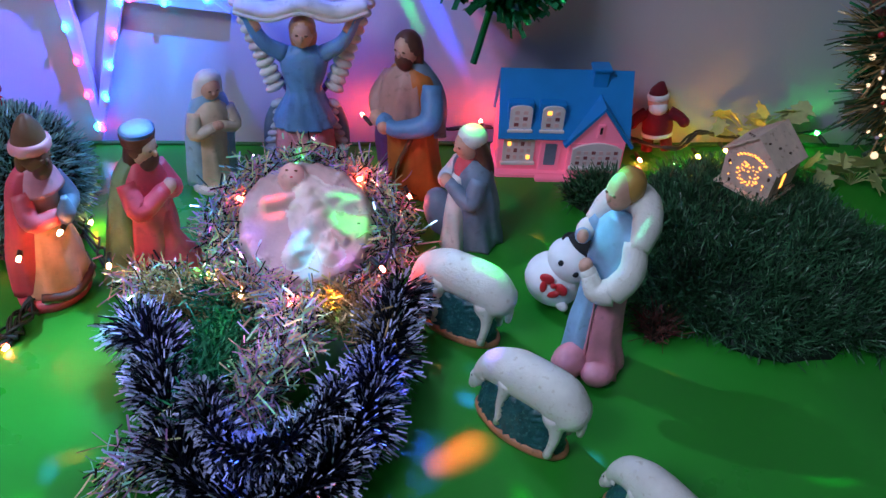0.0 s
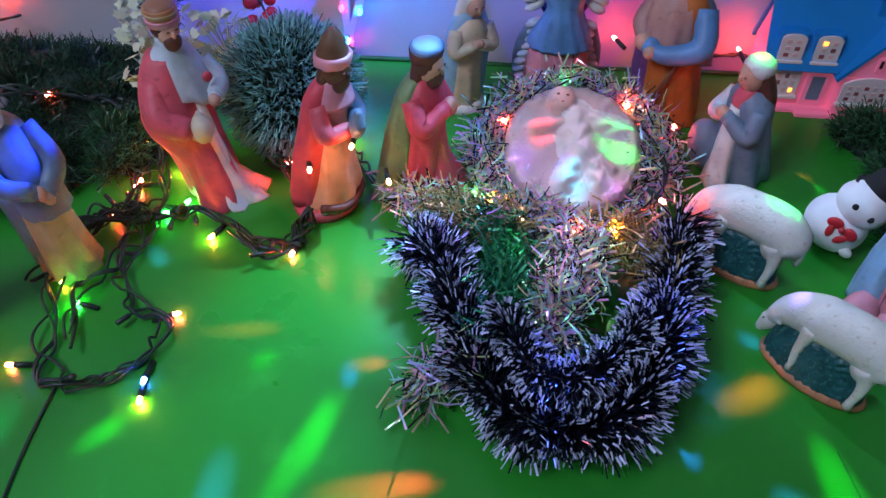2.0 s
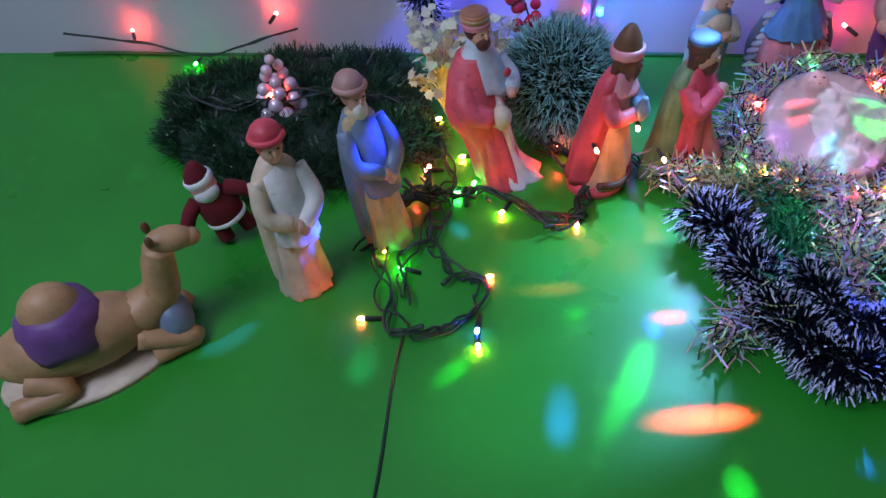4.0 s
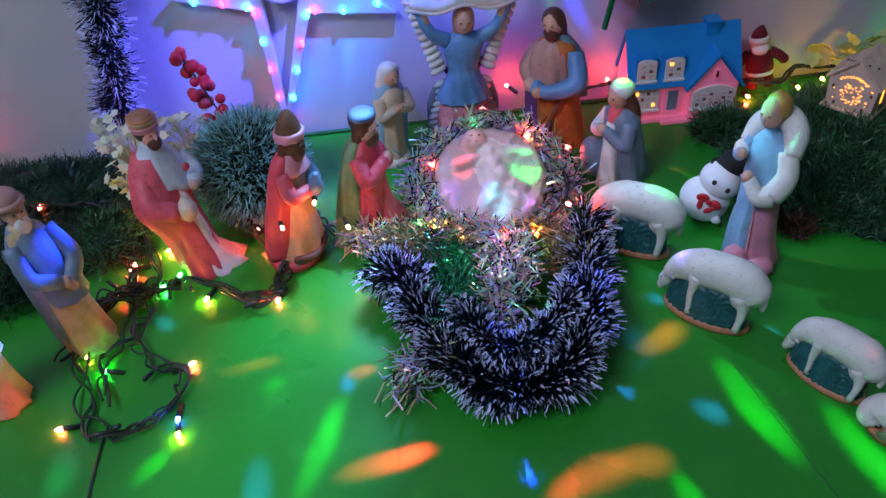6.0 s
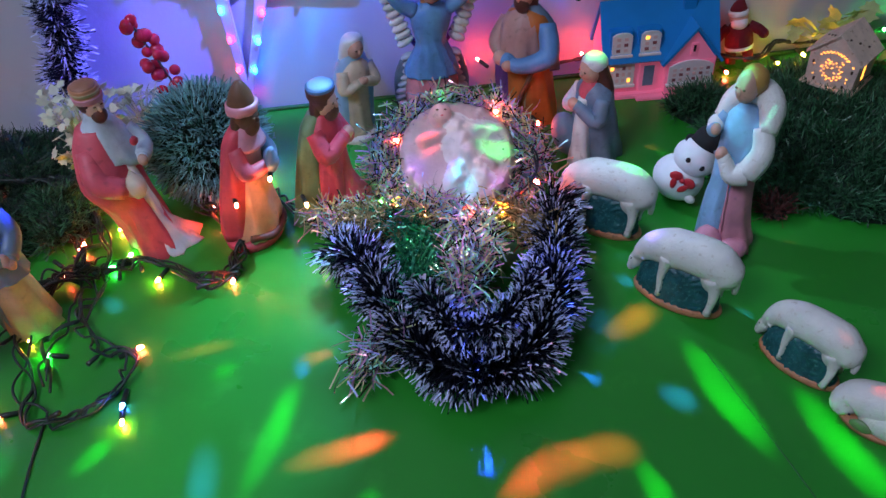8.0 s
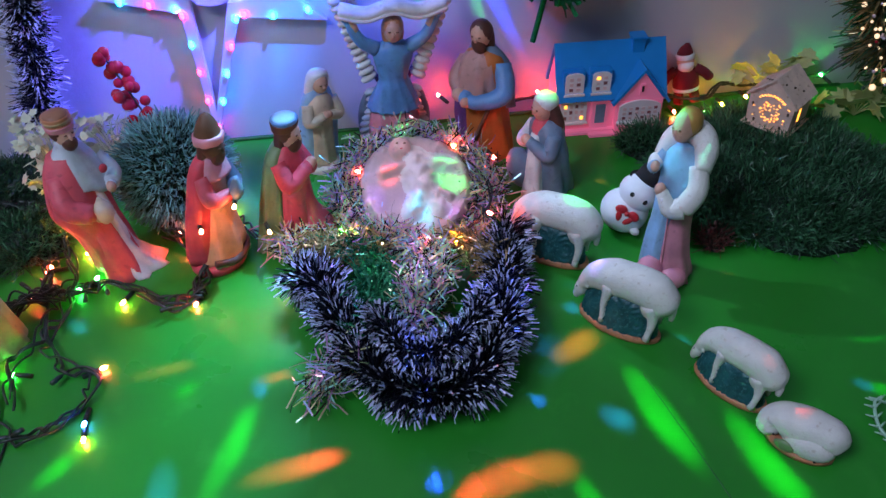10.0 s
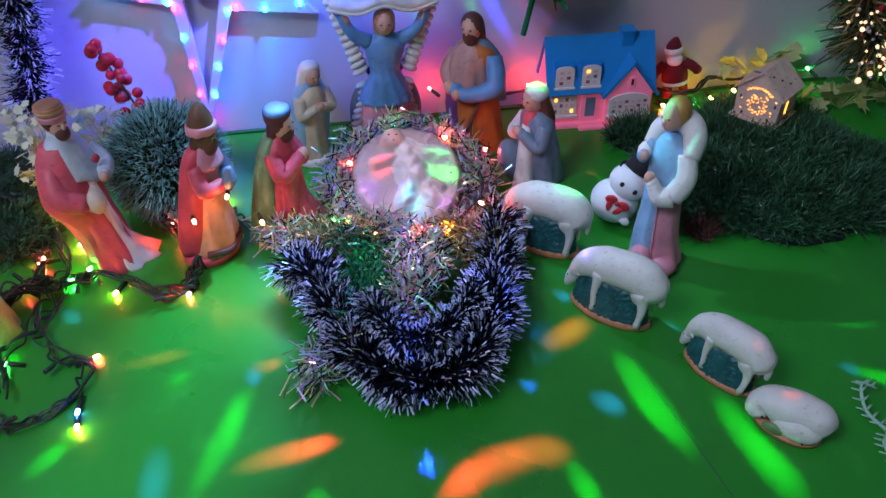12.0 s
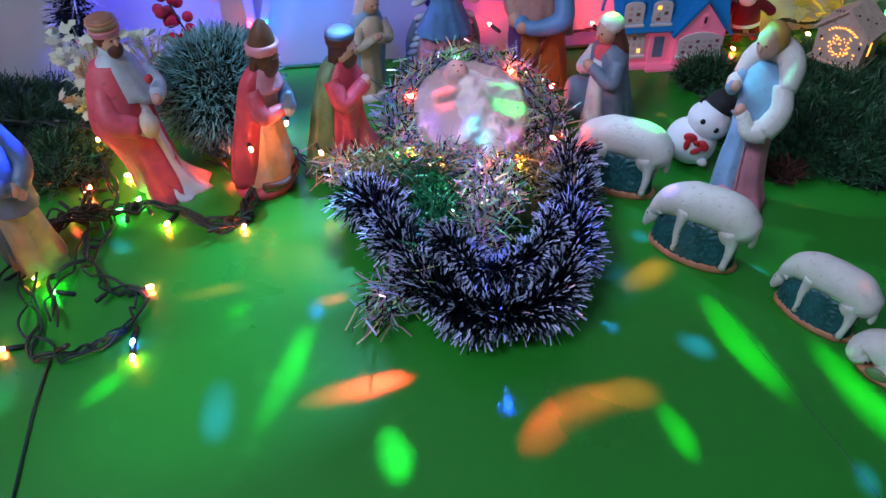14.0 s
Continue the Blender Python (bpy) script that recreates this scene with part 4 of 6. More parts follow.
def sheep(m, label, size=1.0, head_low=0.0):
    """A grazing sheep cast in one with its green stand; it looks along -x."""
    bm = bmesh.new()
    loft(bm, smooth_rings([(-.004, 0, 0, .056, .024), (-.004, 0, .004, .057, .025), (-.004, 0, .007, .054, .023)], 2), colour(M_TERRA), 36)
    turf = bmesh.new()
    loft(turf, smooth_rings([(-.004, 0, .006, .053, .0225), (-.005, 0, .018, .051, .0205), (-.006, 0, .030, .047, .0180), (0, 0, .042, .040, .0150), (.002, 0, .048, .026, .008)], 6), 0, 80)
    for v in turf.verts:
        # swirling strokes in the cast grass
        swirl = math.hypot(v.co.x + .020, v.co.z - .020) if v.co.x < .002 else math.hypot(v.co.x - .024, v.co.z - .024)
        v.co.y += .0017 * math.sin(swirl * 1000 + 1.5 * math.atan2(v.co.z - .022, v.co.x)) * math.copysign(1, v.co.y)
    join(bm, turf, colour(M_TURF))
    spine = curve_points([(-.061, 0, .030 - head_low), (-.056, 0, .040 - head_low * .6), (-.044, 0, .051), (-.022, 0, .0585), (.010, 0, .0615), (.034, 0, .060), (.049, 0, .052), (.056, 0, .042)], 6)
    n = len(spine)
    rr = [float(np.interp(k / (n - 1), [0, .12, .28, .45, .7, .88, 1], [.0072, .0098, .0150, .0198, .0210, .0190, .0095])) for k in range(n)]
    tube(bm, spine, rr, 20, colour(M_WOOL))
    ball(bm, (-.0615, -.001, .028 - head_low), (.0088, .0080, .0125), colour(M_WOOL), (0, 26, 0))
    ball(bm, (-.0655, -.001, .020 - head_low), (.0060, .0060, .0078), colour(M_WOOL), (0, 22, 0))
    for s in (-1, 1):
        ball(bm, (-.051, s * .0100, .041 - head_low), (.0052, .0022, .0030), colour(M_WOOL), (0, 25, s * 18), 8, 6)
        ball(bm, (-.0655, s * .0066, .031 - head_low), (.0014, .0012, .0014), colour(M_BLACK), u=8, v=6)
        tube(bm, curve_points([(-.020, s * .010, .054), (-.022, s * .0150, .034), (-.021, s * .0185, .010)], 4), [.0110, .0095, .0074, .0060, .0050, .0044, .0040, .0040, .0046], 12, colour(M_WOOL))
        ball(bm, (.037, s * .009, .048), (.0155, .0105, .0165), colour(M_WOOL), (0, 14, 0))
        tube(bm, curve_points([(.037, s * .010, .050), (.043, s * .0150, .032), (.040, s * .0185, .010)], 4), [.0125, .0112, .0090, .0070, .0056, .0047, .0042, .0042, .0048], 12, colour(M_WOOL))
    tube(bm, curve_points([(.052, 0, .056), (.0605, 0, .046), (.0600, 0, .034)], 4), [.0058, .0060, .0058, .0056, .0052, .0048, .0044, .004, .0034], 8, colour(M_WOOL))
    bmesh.ops.scale(bm, vec=(size, size * 1.08, size * 1.28), verts=bm.verts)
    return statue("sheep_statue", bm, m, (0, 0), label, "statue", "grazing sheep", .0009)


def lying_sheep(m, label):
    bm = bmesh.new()
    loft(bm, [(0, 0, 0, .042, .026), (0, 0, .006, .042, .026)], colour(M_TERRA), 30)
    spine = curve_points([(.040, .004, .018), (.026, .006, .028), (0, .004, .030), (-.024, .0, .028), (-.036, -.008, .020), (-.030, -.018, .014)], 6)
    tube(bm, spine, [float(np.interp(k / (len(spine) - 1), [0, .15, .4, .65, .85, 1], [.015, .023, .0245, .022, .0155, .008])) for k in range(len(spine))], 20, colour(M_WOOL))
    ball(bm, (.010, -.009, .018), (.031, .018, .019), colour(M_WOOL))
    ball(bm, (-.012, -.0235, .012), (.013, .004, .008), colour(M_OLIVE), (0, 0, -8))
    for x, y, z in ((-.036, -.020, .022), (-.027, -.022, .021), (.024, -.024, .010)):
        ball(bm, (x, y, z), (.0016, .0014, .0014), colour(M_BLACK), u=8, v=6)
    return statue("sheep_statue", bm, m, (0, 0), label, "statue", "grazing sheep", .0011)


def snowman(m):
    bm = bmesh.new()
    ball(bm, (0, 0, .030), (.033, .031, .030), colour(M_FELTWHITE), u=24, v=16)
    ball(bm, (0, -.001, .066), (.0275, .026, .024), colour(M_FELTWHITE), u=24, v=16)
    for s in (-1, 1):
        ball(bm, (s * .0095, -.0235, .070), .0036, colour(M_BLACK), u=10, v=8)
        ball(bm, (s * .0095, -.029, .046), (.0085, .003, .0065), colour(M_REDRIBBON), (0, s * 20, 0), 12, 8)
        ball(bm, (s * .007, -.031, .036), (.004, .002, .008), colour(M_REDRIBBON), (0, s * 25, 0), 12, 8)
    ball(bm, (0, -.031, .045), (.0035, .0035, .0035), colour(M_REDRIBBON), u=10, v=8)
    ball(bm, (.024, -.022, .024), (.008, .005, .006), colour(M_WHITE), u=10, v=8)
    loft(bm, smooth_rings([(0, .006, .077, .0240, .0225), (0, .006, .080, .0240, .0225), (0, .006, .082, .019, .019), (0, .006, .098, .0175, .0175), (0, .006, .104, .013, .013)], 3), colour(M_BLACK), 26)
    return statue("snowman_toy", bm, m, (0, 0), "white fleece snowman with black hat and red bow, tilted", "toy", rough=.0004)


def santa(m, label, arms_up=False):
    bm = bmesh.new()
    for s in (-1, 1):
        tube(bm, curve_points([(s * .010, 0, .034), (s * .013, -.002, .016), (s * .014, -.003, .004)], 4), .0085, 10, colour(M_FELTRED))
        up = .012 if arms_up else -.010
        arm(bm, [(s * .016, 0, .062), (s * .028, -.004, .060 + up * .4), (s * .036, -.006, .058 + up)], [.009, .008, .0075], M_FELTRED)
    loft(bm, smooth_rings([(0, 0, .026, .020, .016), (0, 0, .040, .022, .018), (0, 0, .056, .020, .016), (0, 0, .068, .014, .011)]), colour(M_FELTRED), 24)
    loft(bm, smooth_rings([(0, 0, .027, .0215, .0175), (0, 0, .030, .0225, .0185), (0, 0, .033, .0215, .0175)], 3), colour(M_FELTWHITE), 24)
    ball(bm, (0, -.002, .078), (.0145, .013, .013), colour(M_SKIN))
    ball(bm, (0, -.008, .072), (.0135, .009, .011), colour(M_FELTWHITE))
    loft(bm, smooth_rings([(0, 0, .083, .0150, .0140), (0, 0, .088, .0155, .0145), (0, 0, .091, .0140, .0130)], 3), colour(M_FELTWHITE), 22)
    loft(bm, smooth_rings([(0, 0, .090, .0135, .0125), (.001, 0, .099, .010, .010), (.004, 0, .107, .004, .004)], 3), colour(M_FELTRED), 22)
    return statue("santa_doll", bm, m, (0, 0), label, "doll", rough=.0005)


def crib_child(m):
    """A round cast dish: straw strokes round a child wrapped in cloth, all in one relief."""
    bm = bmesh.new()
    seg, rows, R = 144, 44, .063
    limbs = (  # ends, half width, height, paint
        ((.001, .026), (.008, -.006), .0165, .0150, M_WHITE), ((.006, .026), (.050, .015), .0100, .0105, M_WHITE), ((-.006, .024), (-.034, .018), .0085, .0085, M_STRAW),
        ((.006, -.004), (-.010, -.034), .0105, .0110, M_WHITE), ((.014, -.004), (.022, -.034), .0095, .0095, M_WHITE), ((.024, -.012), (.034, -.020), .0060, .0080, M_STRAW))

    def relief(x, y):
        r, a = math.hypot(x, y) / R, math.atan2(y, x)
        h = .005 + .006 * r ** 2
        fade = min(1, max(0, (r - .30) / .35))
        stroke = noise.noise(Vector((math.cos(a) * 9, math.sin(a) * 9, r * 1.6)))
        h += fade * (.0034 * stroke + .0010 * noise.noise(Vector((x * 420, y * 420, 3.0))))
        h += .0016 * noise.noise(Vector((x * 60, y * 60, 7.0)))
        paint_of = M_STRAW
        for p, q, w, tall, mat in limbs:
            dx, dy = q[0] - p[0], q[1] - p[1]
            t = min(1, max(0, ((x - p[0]) * dx + (y - p[1]) * dy) / (dx * dx + dy * dy)))
            d = math.hypot(x - p[0] - dx * t, y - p[1] - dy * t) / w
            fold = .0010 * math.sin(t * 15 + 5 * d) if mat is M_WHITE else 0
            b = .008 + tall * math.exp(-d * d * 1.5) + fold * math.exp(-d * d)
            if b > h - .001 and d < 1.25:
                paint_of = mat
            k = .5 + .5 * max(-1, min(1, (b - h) / .003))
            h = h + (b - h) * k + .0010 * k * (1 - k)
        d = math.hypot((x + .011) / .0125, (y - .042) / .0145)
        if d < 1:
            b = .012 + .014 * math.sqrt(1 - d * d)
            if b > h:
                h, paint_of = b, M_BABY
        if r > .86:
            h -= .012 * ((r - .86) / .14) ** 2
        return h, paint_of

    grid = []
    for k in range(rows + 1):
        r = R * math.sqrt(k / rows) if k else 0.0004
        wob = lambda a: 1 + .022 * math.cos(3 * a + .5) + .012 * math.cos(7 * a) + .005 * math.cos(17 * a)
        row = []
        for q in range(seg):
            a = 2 * math.pi * q / seg
            x, y = r * wob(a) * math.cos(a), r * wob(a) * math.sin(a) * 1.01
            h, mat = relief(x, y)
            row.append((bm.verts.new((x, y, h)), colour(mat)))
        grid.append(row)
    for u, v in zip(grid, grid[1:]):
        for q in range(seg):
            bm.faces.new((u[q][0], v[q][0], v[(q + 1) % seg][0], u[(q + 1) % seg][0])).material_index = u[q][1]
    bm.faces.new([v for v, _ in grid[0]]).material_index = colour(M_WHITE)
    under = [v for v, _ in grid[-1]]
    for drop, shrink in ((.010, .985), (.016, .80), (.018, .45)):
        ring_v = [bm.verts.new((v.co.x * shrink, v.co.y * shrink, -.004 - drop + .004)) for v, _ in grid[-1]]
        for q in range(seg):
            bm.faces.new((under[q], ring_v[q], ring_v[(q + 1) % seg], under[(q + 1) % seg])).material_index = colour(M_TERRA)
        under = ring_v
    bm.faces.new(under[::-1]).material_index = colour(M_TERRA)
    for x, y in ((-.0150, .0440), (-.0070, .0430)):
        ball(bm, (x, y, relief(x, y)[0]), (.0017, .0011, .0008), colour(M_BROWN), u=8, v=6)
    ball(bm, (-.0112, .0370, relief(-.0112, .0370)[0]), (.0016, .0008, .0007), colour(M_RED), u=8, v=6)
    used = sorted({f.material_index for f in bm.faces})
    for f in bm.faces:
        f.material_index = used.index(f.material_index)
    ob = mesh_object("crib_dish_statue", bm, [PALETTE[k] for k in used])
    ob.matrix_world = m
    return tagged(ob, "round pale straw dish with a swaddled child, painted plaster cast", "statue", "crib figures")


king_standing(pose(-0.512, 2.284, 0, 0, 0, 48) @ Matrix.Diagonal((.88, .88, .90, 1)), (-0.07, 0.13))
king_kneeling_dark(pose(-0.400, 2.288, 0, 0, 0, 60) @ Matrix.Diagonal((.90, .90, .96, 1)), (0.14, 0))
king_kneeling_red(pose(-0.314, 2.312, 0, 0, 0, 64) @ Matrix.Diagonal((.94, .94, .95, 1)), (0.08, 0.08))
nun(pose(-0.277, 2.460, 0, 0, 0, 30) @ Matrix.Diagonal((1.02, 1.02, .92, 1)), (0.08, 0.04))
angel(pose(-0.176, 2.492, 0, 0, 0, 0) @ Matrix.Diagonal((.94, .94, .94, 1)), (0.04, 0))
joseph(pose(-0.052, 2.460, 0, 0, 0, -36) @ Matrix.Diagonal((.97, .97, .92, 1)), (-0.05, 0.05))
kneeling_woman(pose(0.004, 2.364, 0, 0, 0, -68), (-0.05, 0))
shepherd_with_lamb(pose(0.101, 2.184, 0, 0, 0, -58) @ Matrix.Diagonal((1.0, 1.0, .89, 1)), (0.0, 0.12))
shepherd(pose(-0.612, 2.184, 0, 0, 0, 48) @ Matrix.Diagonal((.80, .80, 1.05, 1)), (-0.06, 0), "plaster shepherd with mauve cap, white beard and blue-grey mantle", M_DRAPE, M_GREYBLUE, M_GREYBLUE, M_WHITE, M_YELLOW)
shepherd(pose(-0.685, 2.114, 0, 0, 0, 40) @ Matrix.Diagonal((.84, .84, 1.03, 1)), (0.02, 0), "plaster shepherd with red cap and worn cream mantle", M_RED, M_WHITE, M_CREAM, None, M_CREAM)
camel(pose(-0.868, 2.000, 0, 0, 0, 33))
sheep(pose(-0.017, 2.232, 0, 0, 0, -38), "white plaster sheep grazing on green stand, beside the tinsel", 0.82)
sheep(pose(0.027, 2.112, 0, 0, 0, -43), "white plaster sheep grazing on green stand, in mid row", 0.80)
sheep(pose(0.104, 2.014, 0, 0, 0, -58), "smaller white plaster sheep, head down on green stand", 0.68, .004)
lying_sheep(pose(0.137, 1.946, 0, 0, 0, -46) @ Matrix.Scale(0.74, 4), "white plaster sheep lying curled on a low base")
snowman(pose(0.064, 2.269, 0.004, -6, 26, -30) @ Matrix.Scale(0.86, 4))
santa(pose(0.253, 2.522, 0.004, -6, -10, -12) @ Matrix.Scale(0.85, 4), "dark red felt Santa doll standing against the wall")
santa(pose(-0.778, 2.178, 0.006, 0, -14, 30) @ Matrix.Scale(1.0, 4), "dark red felt Santa doll leaning beside a shepherd")
santa(pose(-0.350, 2.522, 0.318, 0, 14, 20) @ Matrix.Scale(0.76, 4), "red felt Santa doll hung on a cord above the star", True)
crib_child(pose(-0.163, 2.331, 0.043, 31, 0, 3) @ Matrix.Scale(1.07, 4))

# the block under the dish
bm = bmesh.new()
loft(bm, smooth_rings([(-.162, 2.362, 0, .050, .032), (-.162, 2.362, .014, .047, .030), (-.162, 2.362, .026, .034, .022)]), 0, 24)
tagged(mesh_object("crib_stand", bm, [M_BROWN]), "low brown stand under the straw dish, hidden by tinsel", "stand")

# ---- tinsel ----
V_LINE = [(-0.304, 2.212, .036), (-0.274, 2.170, .036), (-0.254, 2.110, .034), (-0.228, 2.053, .033), (-0.178, 2.026, .033), (-0.132, 2.048, .034), (-0.104, 2.102, .036), (-0.085, 2.176, .040), (-0.074, 2.238, .044)]
garland(V_LINE, .036, 12500, .0014, [M_NAVY, M_TIP], "dark tinsel garland with white tips laid before the crib", .22, 3, share=.64, clump=.22)
garland([(-0.224, 2.114, .060), (-0.207, 2.066, .060), (-0.176, 2.052, .060), (-0.146, 2.072, .060), (-0.122, 2.110, .056)], .023, 9500, .0014, [M_NAVY, M_TIP], "dark tinsel garland with white tips, inner loop", .28, 4, share=.7, clump=.22)
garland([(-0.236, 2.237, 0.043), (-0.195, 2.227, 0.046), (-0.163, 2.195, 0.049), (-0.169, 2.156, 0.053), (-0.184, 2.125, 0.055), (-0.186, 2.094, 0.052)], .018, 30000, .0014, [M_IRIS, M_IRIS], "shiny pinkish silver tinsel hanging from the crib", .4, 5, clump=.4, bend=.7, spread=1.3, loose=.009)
garland([(-0.148, 2.22, 0.043), (-0.125, 2.208, 0.044), (-0.109, 2.204, 0.043), (-0.095, 2.181, 0.041)], .019, 20000, .0014, [M_GOLDFOIL, M_GOLDFOIL], "gold and brown tinsel beside the crib", .4, 6, clump=.4, bend=.7, spread=1.3, loose=.009)
garland([(-0.252, 2.239, 0.04), (-0.232, 2.22, 0.043), (-0.222, 2.187, 0.044), (-0.226, 2.133, 0.043), (-0.222, 2.097, 0.043)], .019, 13000, .0014, [M_GREENLT, M_GREENLT], "green foil tinsel strand under the dish", .4, 15, clump=.4, bend=.7, spread=1.3, loose=.009)
garland([(-0.29, 2.252, 0.034), (-0.262, 2.239, 0.039), (-0.232, 2.229, 0.043), (-0.204, 2.221, 0.045)], .018, 17000, .0014, [M_GOLDFOIL, M_GOLDFOIL], "gold and brown tinsel strand under the dish", .4, 16, clump=.4, bend=.7, spread=1.3, loose=.009)
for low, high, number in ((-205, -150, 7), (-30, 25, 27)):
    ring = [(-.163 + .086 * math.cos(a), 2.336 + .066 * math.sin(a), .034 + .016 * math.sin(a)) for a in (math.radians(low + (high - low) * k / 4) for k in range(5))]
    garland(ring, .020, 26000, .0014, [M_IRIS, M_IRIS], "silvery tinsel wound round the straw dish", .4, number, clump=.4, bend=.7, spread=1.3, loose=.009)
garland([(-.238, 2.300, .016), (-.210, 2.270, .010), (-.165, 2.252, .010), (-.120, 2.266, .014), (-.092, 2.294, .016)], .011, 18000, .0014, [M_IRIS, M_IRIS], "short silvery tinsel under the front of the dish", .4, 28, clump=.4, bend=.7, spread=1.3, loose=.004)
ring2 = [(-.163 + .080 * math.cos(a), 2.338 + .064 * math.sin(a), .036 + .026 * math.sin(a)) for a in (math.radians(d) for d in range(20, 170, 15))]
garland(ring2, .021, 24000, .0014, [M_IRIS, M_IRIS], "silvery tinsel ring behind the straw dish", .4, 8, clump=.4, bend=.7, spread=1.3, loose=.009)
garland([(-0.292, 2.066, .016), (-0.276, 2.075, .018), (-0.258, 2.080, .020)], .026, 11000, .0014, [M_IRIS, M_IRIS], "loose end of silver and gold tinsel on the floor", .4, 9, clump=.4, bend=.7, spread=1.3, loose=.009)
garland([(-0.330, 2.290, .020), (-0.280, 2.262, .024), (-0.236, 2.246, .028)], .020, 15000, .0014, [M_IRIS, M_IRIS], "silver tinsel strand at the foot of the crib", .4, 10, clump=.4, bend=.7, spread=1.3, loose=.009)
garland([(-0.598, 2.515, .560), (-0.596, 2.512, .456), (-0.600, 2.512, .389), (-0.602, 2.510, .317), (-0.598, 2.510, .245), (-0.606, 2.508, .169), (-0.622, 2.500, .080)], .036, 12000, .0012, [M_NAVY, M_TIP], "dark tinsel garland with white tips hanging on the wall", .26, 11, share=.75, clump=.2)
garland([(-0.015, 2.51, .520), (-0.004, 2.508, .430), (0.040, 2.506, .350), (0.068, 2.504, .300), (0.060, 2.504, .262), (0.042, 2.502, .232), (0.034, 2.502, .205)], .052, 3600, .0066, [M_GREENFOIL, M_GREENFOIL], "wide-cut dark green foil garland hanging on the wall", .4, 12, bend=.5, clump=.2)
garland([(-0.005, 2.500, .245), (0.030, 2.498, .226), (0.070, 2.498, .222), (0.092, 2.500, .236)], .040, 3600, .0060, [M_GREENFOIL, M_GREENFOIL], "bushy lower tuft of dark green foil garland", .4, 17, clump=.2, bend=.5)
bm = bmesh.new()
tube(bm, [(0.026, 2.500, .195), (0.018, 2.498, .160), (0.012, 2.496, .135)], .004, 8)
end = thing("foil_ribbon_end", Matrix.Identity(4), "dark green foil strip hanging from the garland end", "ribbon")
part("strip", bm, M_GREENFOIL, end)
TREE = [(0.486, 2.49, .50), (0.480, 2.485, .38), (0.470, 2.480, .27), (0.468, 2.470, .17), (0.492, 2.460, .11), (0.520, 2.455, .07)]
garland(TREE, .056, 11000, .0022, [M_GOLDFOIL], "brown and gold glittering tinsel branch by the wall", 0, 13, clump=.3, bend=.5)
garland(TREE, .058, 6000, .0026, [M_GRASS, M_GREENFOIL], "dark green foil branch twisted with the gold one", .3, 14, clump=.3, bend=.6, share=.4)
rng = random.Random(3)
beads = thing("bead_string", Matrix.Identity(4), "string of small gold beads in the branch, glitter added as glow", "beads")
tree_line = curve_points(TREE, 12)
for k in range(150):
    p = tree_line[rng.randrange(24, len(tree_line))] + Vector((rng.uniform(-.048, .035), rng.uniform(-.05, -.02), rng.uniform(-.02, .02)))
    bm = bmesh.new()
    ball(bm, (p.x, p.y, max(p.z, .004)), rng.uniform(.0018, .0046 if k % 4 == 0 else .0026), u=8, v=6)
    part("bead", bm, M_BEADGLINT if k % 3 else (M_BERRY if k % 12 == 0 else M_PEARL), beads, smooth=True)

# ---- plastic grass and bushes ----


def grass_mat(name, label, x0, x1, y0, y1, height, count, seed, mats, tip=.35, lift=0.0, edge=.25):
    """An oval mat of plastic needles, heaped towards its middle."""
    rng = np.random.default_rng(seed)
    cx, cy, rx, ry = (x0 + x1) / 2, (y0 + y1) / 2, (x1 - x0) / 2, (y1 - y0) / 2
    top = thing(name, Matrix.Identity(4), label, "plant")
    bm = bmesh.new()
    rings = []
    for k in range(7):
        t = k / 6
        rr = math.cos(t * math.pi / 2 * .92)
        rings.append((cx, cy, height * .75 * math.sin(t * math.pi / 2), rx * .93 * rr + .002, ry * .93 * rr + .002))
    loft(bm, rings, 0, 40, 5, .05, seed)
    roughen(bm, .006, 30)
    for v in bm.verts:
        v.co.z = max(v.co.z, 0.0005)
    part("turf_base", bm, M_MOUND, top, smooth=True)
    a, r = rng.uniform(0, 2 * np.pi, count), np.sqrt(rng.uniform(0, 1, count))
    wob = 1 + .10 * np.cos(3 * a + seed) + .06 * np.cos(7 * a)
    x, y = cx + rx * r * wob * np.cos(a), cy + ry * r * wob * np.sin(a)
    z = height * .72 * np.sqrt(np.clip(1 - r ** 2.4, 0, 1)) * (.75 + .3 * np.sin(x * 70 + seed) * np.cos(y * 60) + .22 * np.sin(x * 190 + 2) * np.sin(y * 170)) + .002
    way = np.stack([np.cos(a) * r * .9, np.sin(a) * r * .9, np.full(count, .75)], 1) + rng.normal(0, .75, (count, 3))
    way[:, 2] = np.abs(way[:, 2])
    blades("foliage", np.stack([x, y, z + lift], 1), way, rng.uniform(.007, .024, count), rng.uniform(.0006, .0013, count), mats, top, tip, .7, seed=seed)
    return top


grass_mat("grass_mat", "dark green plastic grass mat heaped beside the toy house", .138, .462, 2.176, 2.470, .034, 28000, 21, [M_GRASS, M_GRASSLT])
grass_mat("grass_tuft", "small tuft of green plastic grass before the toy house", .125, .195, 2.395, 2.455, .032, 1600, 22, [M_GRASS, M_GRASSLT])
grass_mat("grass_tuft", "small reddish brown dry tuft at the edge of the mat", .156, .178, 2.208, 2.226, .012, 320, 26, [M_TWIG, M_MAROON])
grass_mat("grass_mat", "dark green plastic grass heap behind the shepherds", -.945, -.61, 2.235, 2.525, .060, 22000, 23, [M_GRASSDIM, M_GRASS])
grass_mat("grass_tuft", "small tuft of plastic grass lit by a bulb", -.655, -.585, 2.300, 2.375, .045, 2400, 24, [M_GRASS, M_GRASSLT])


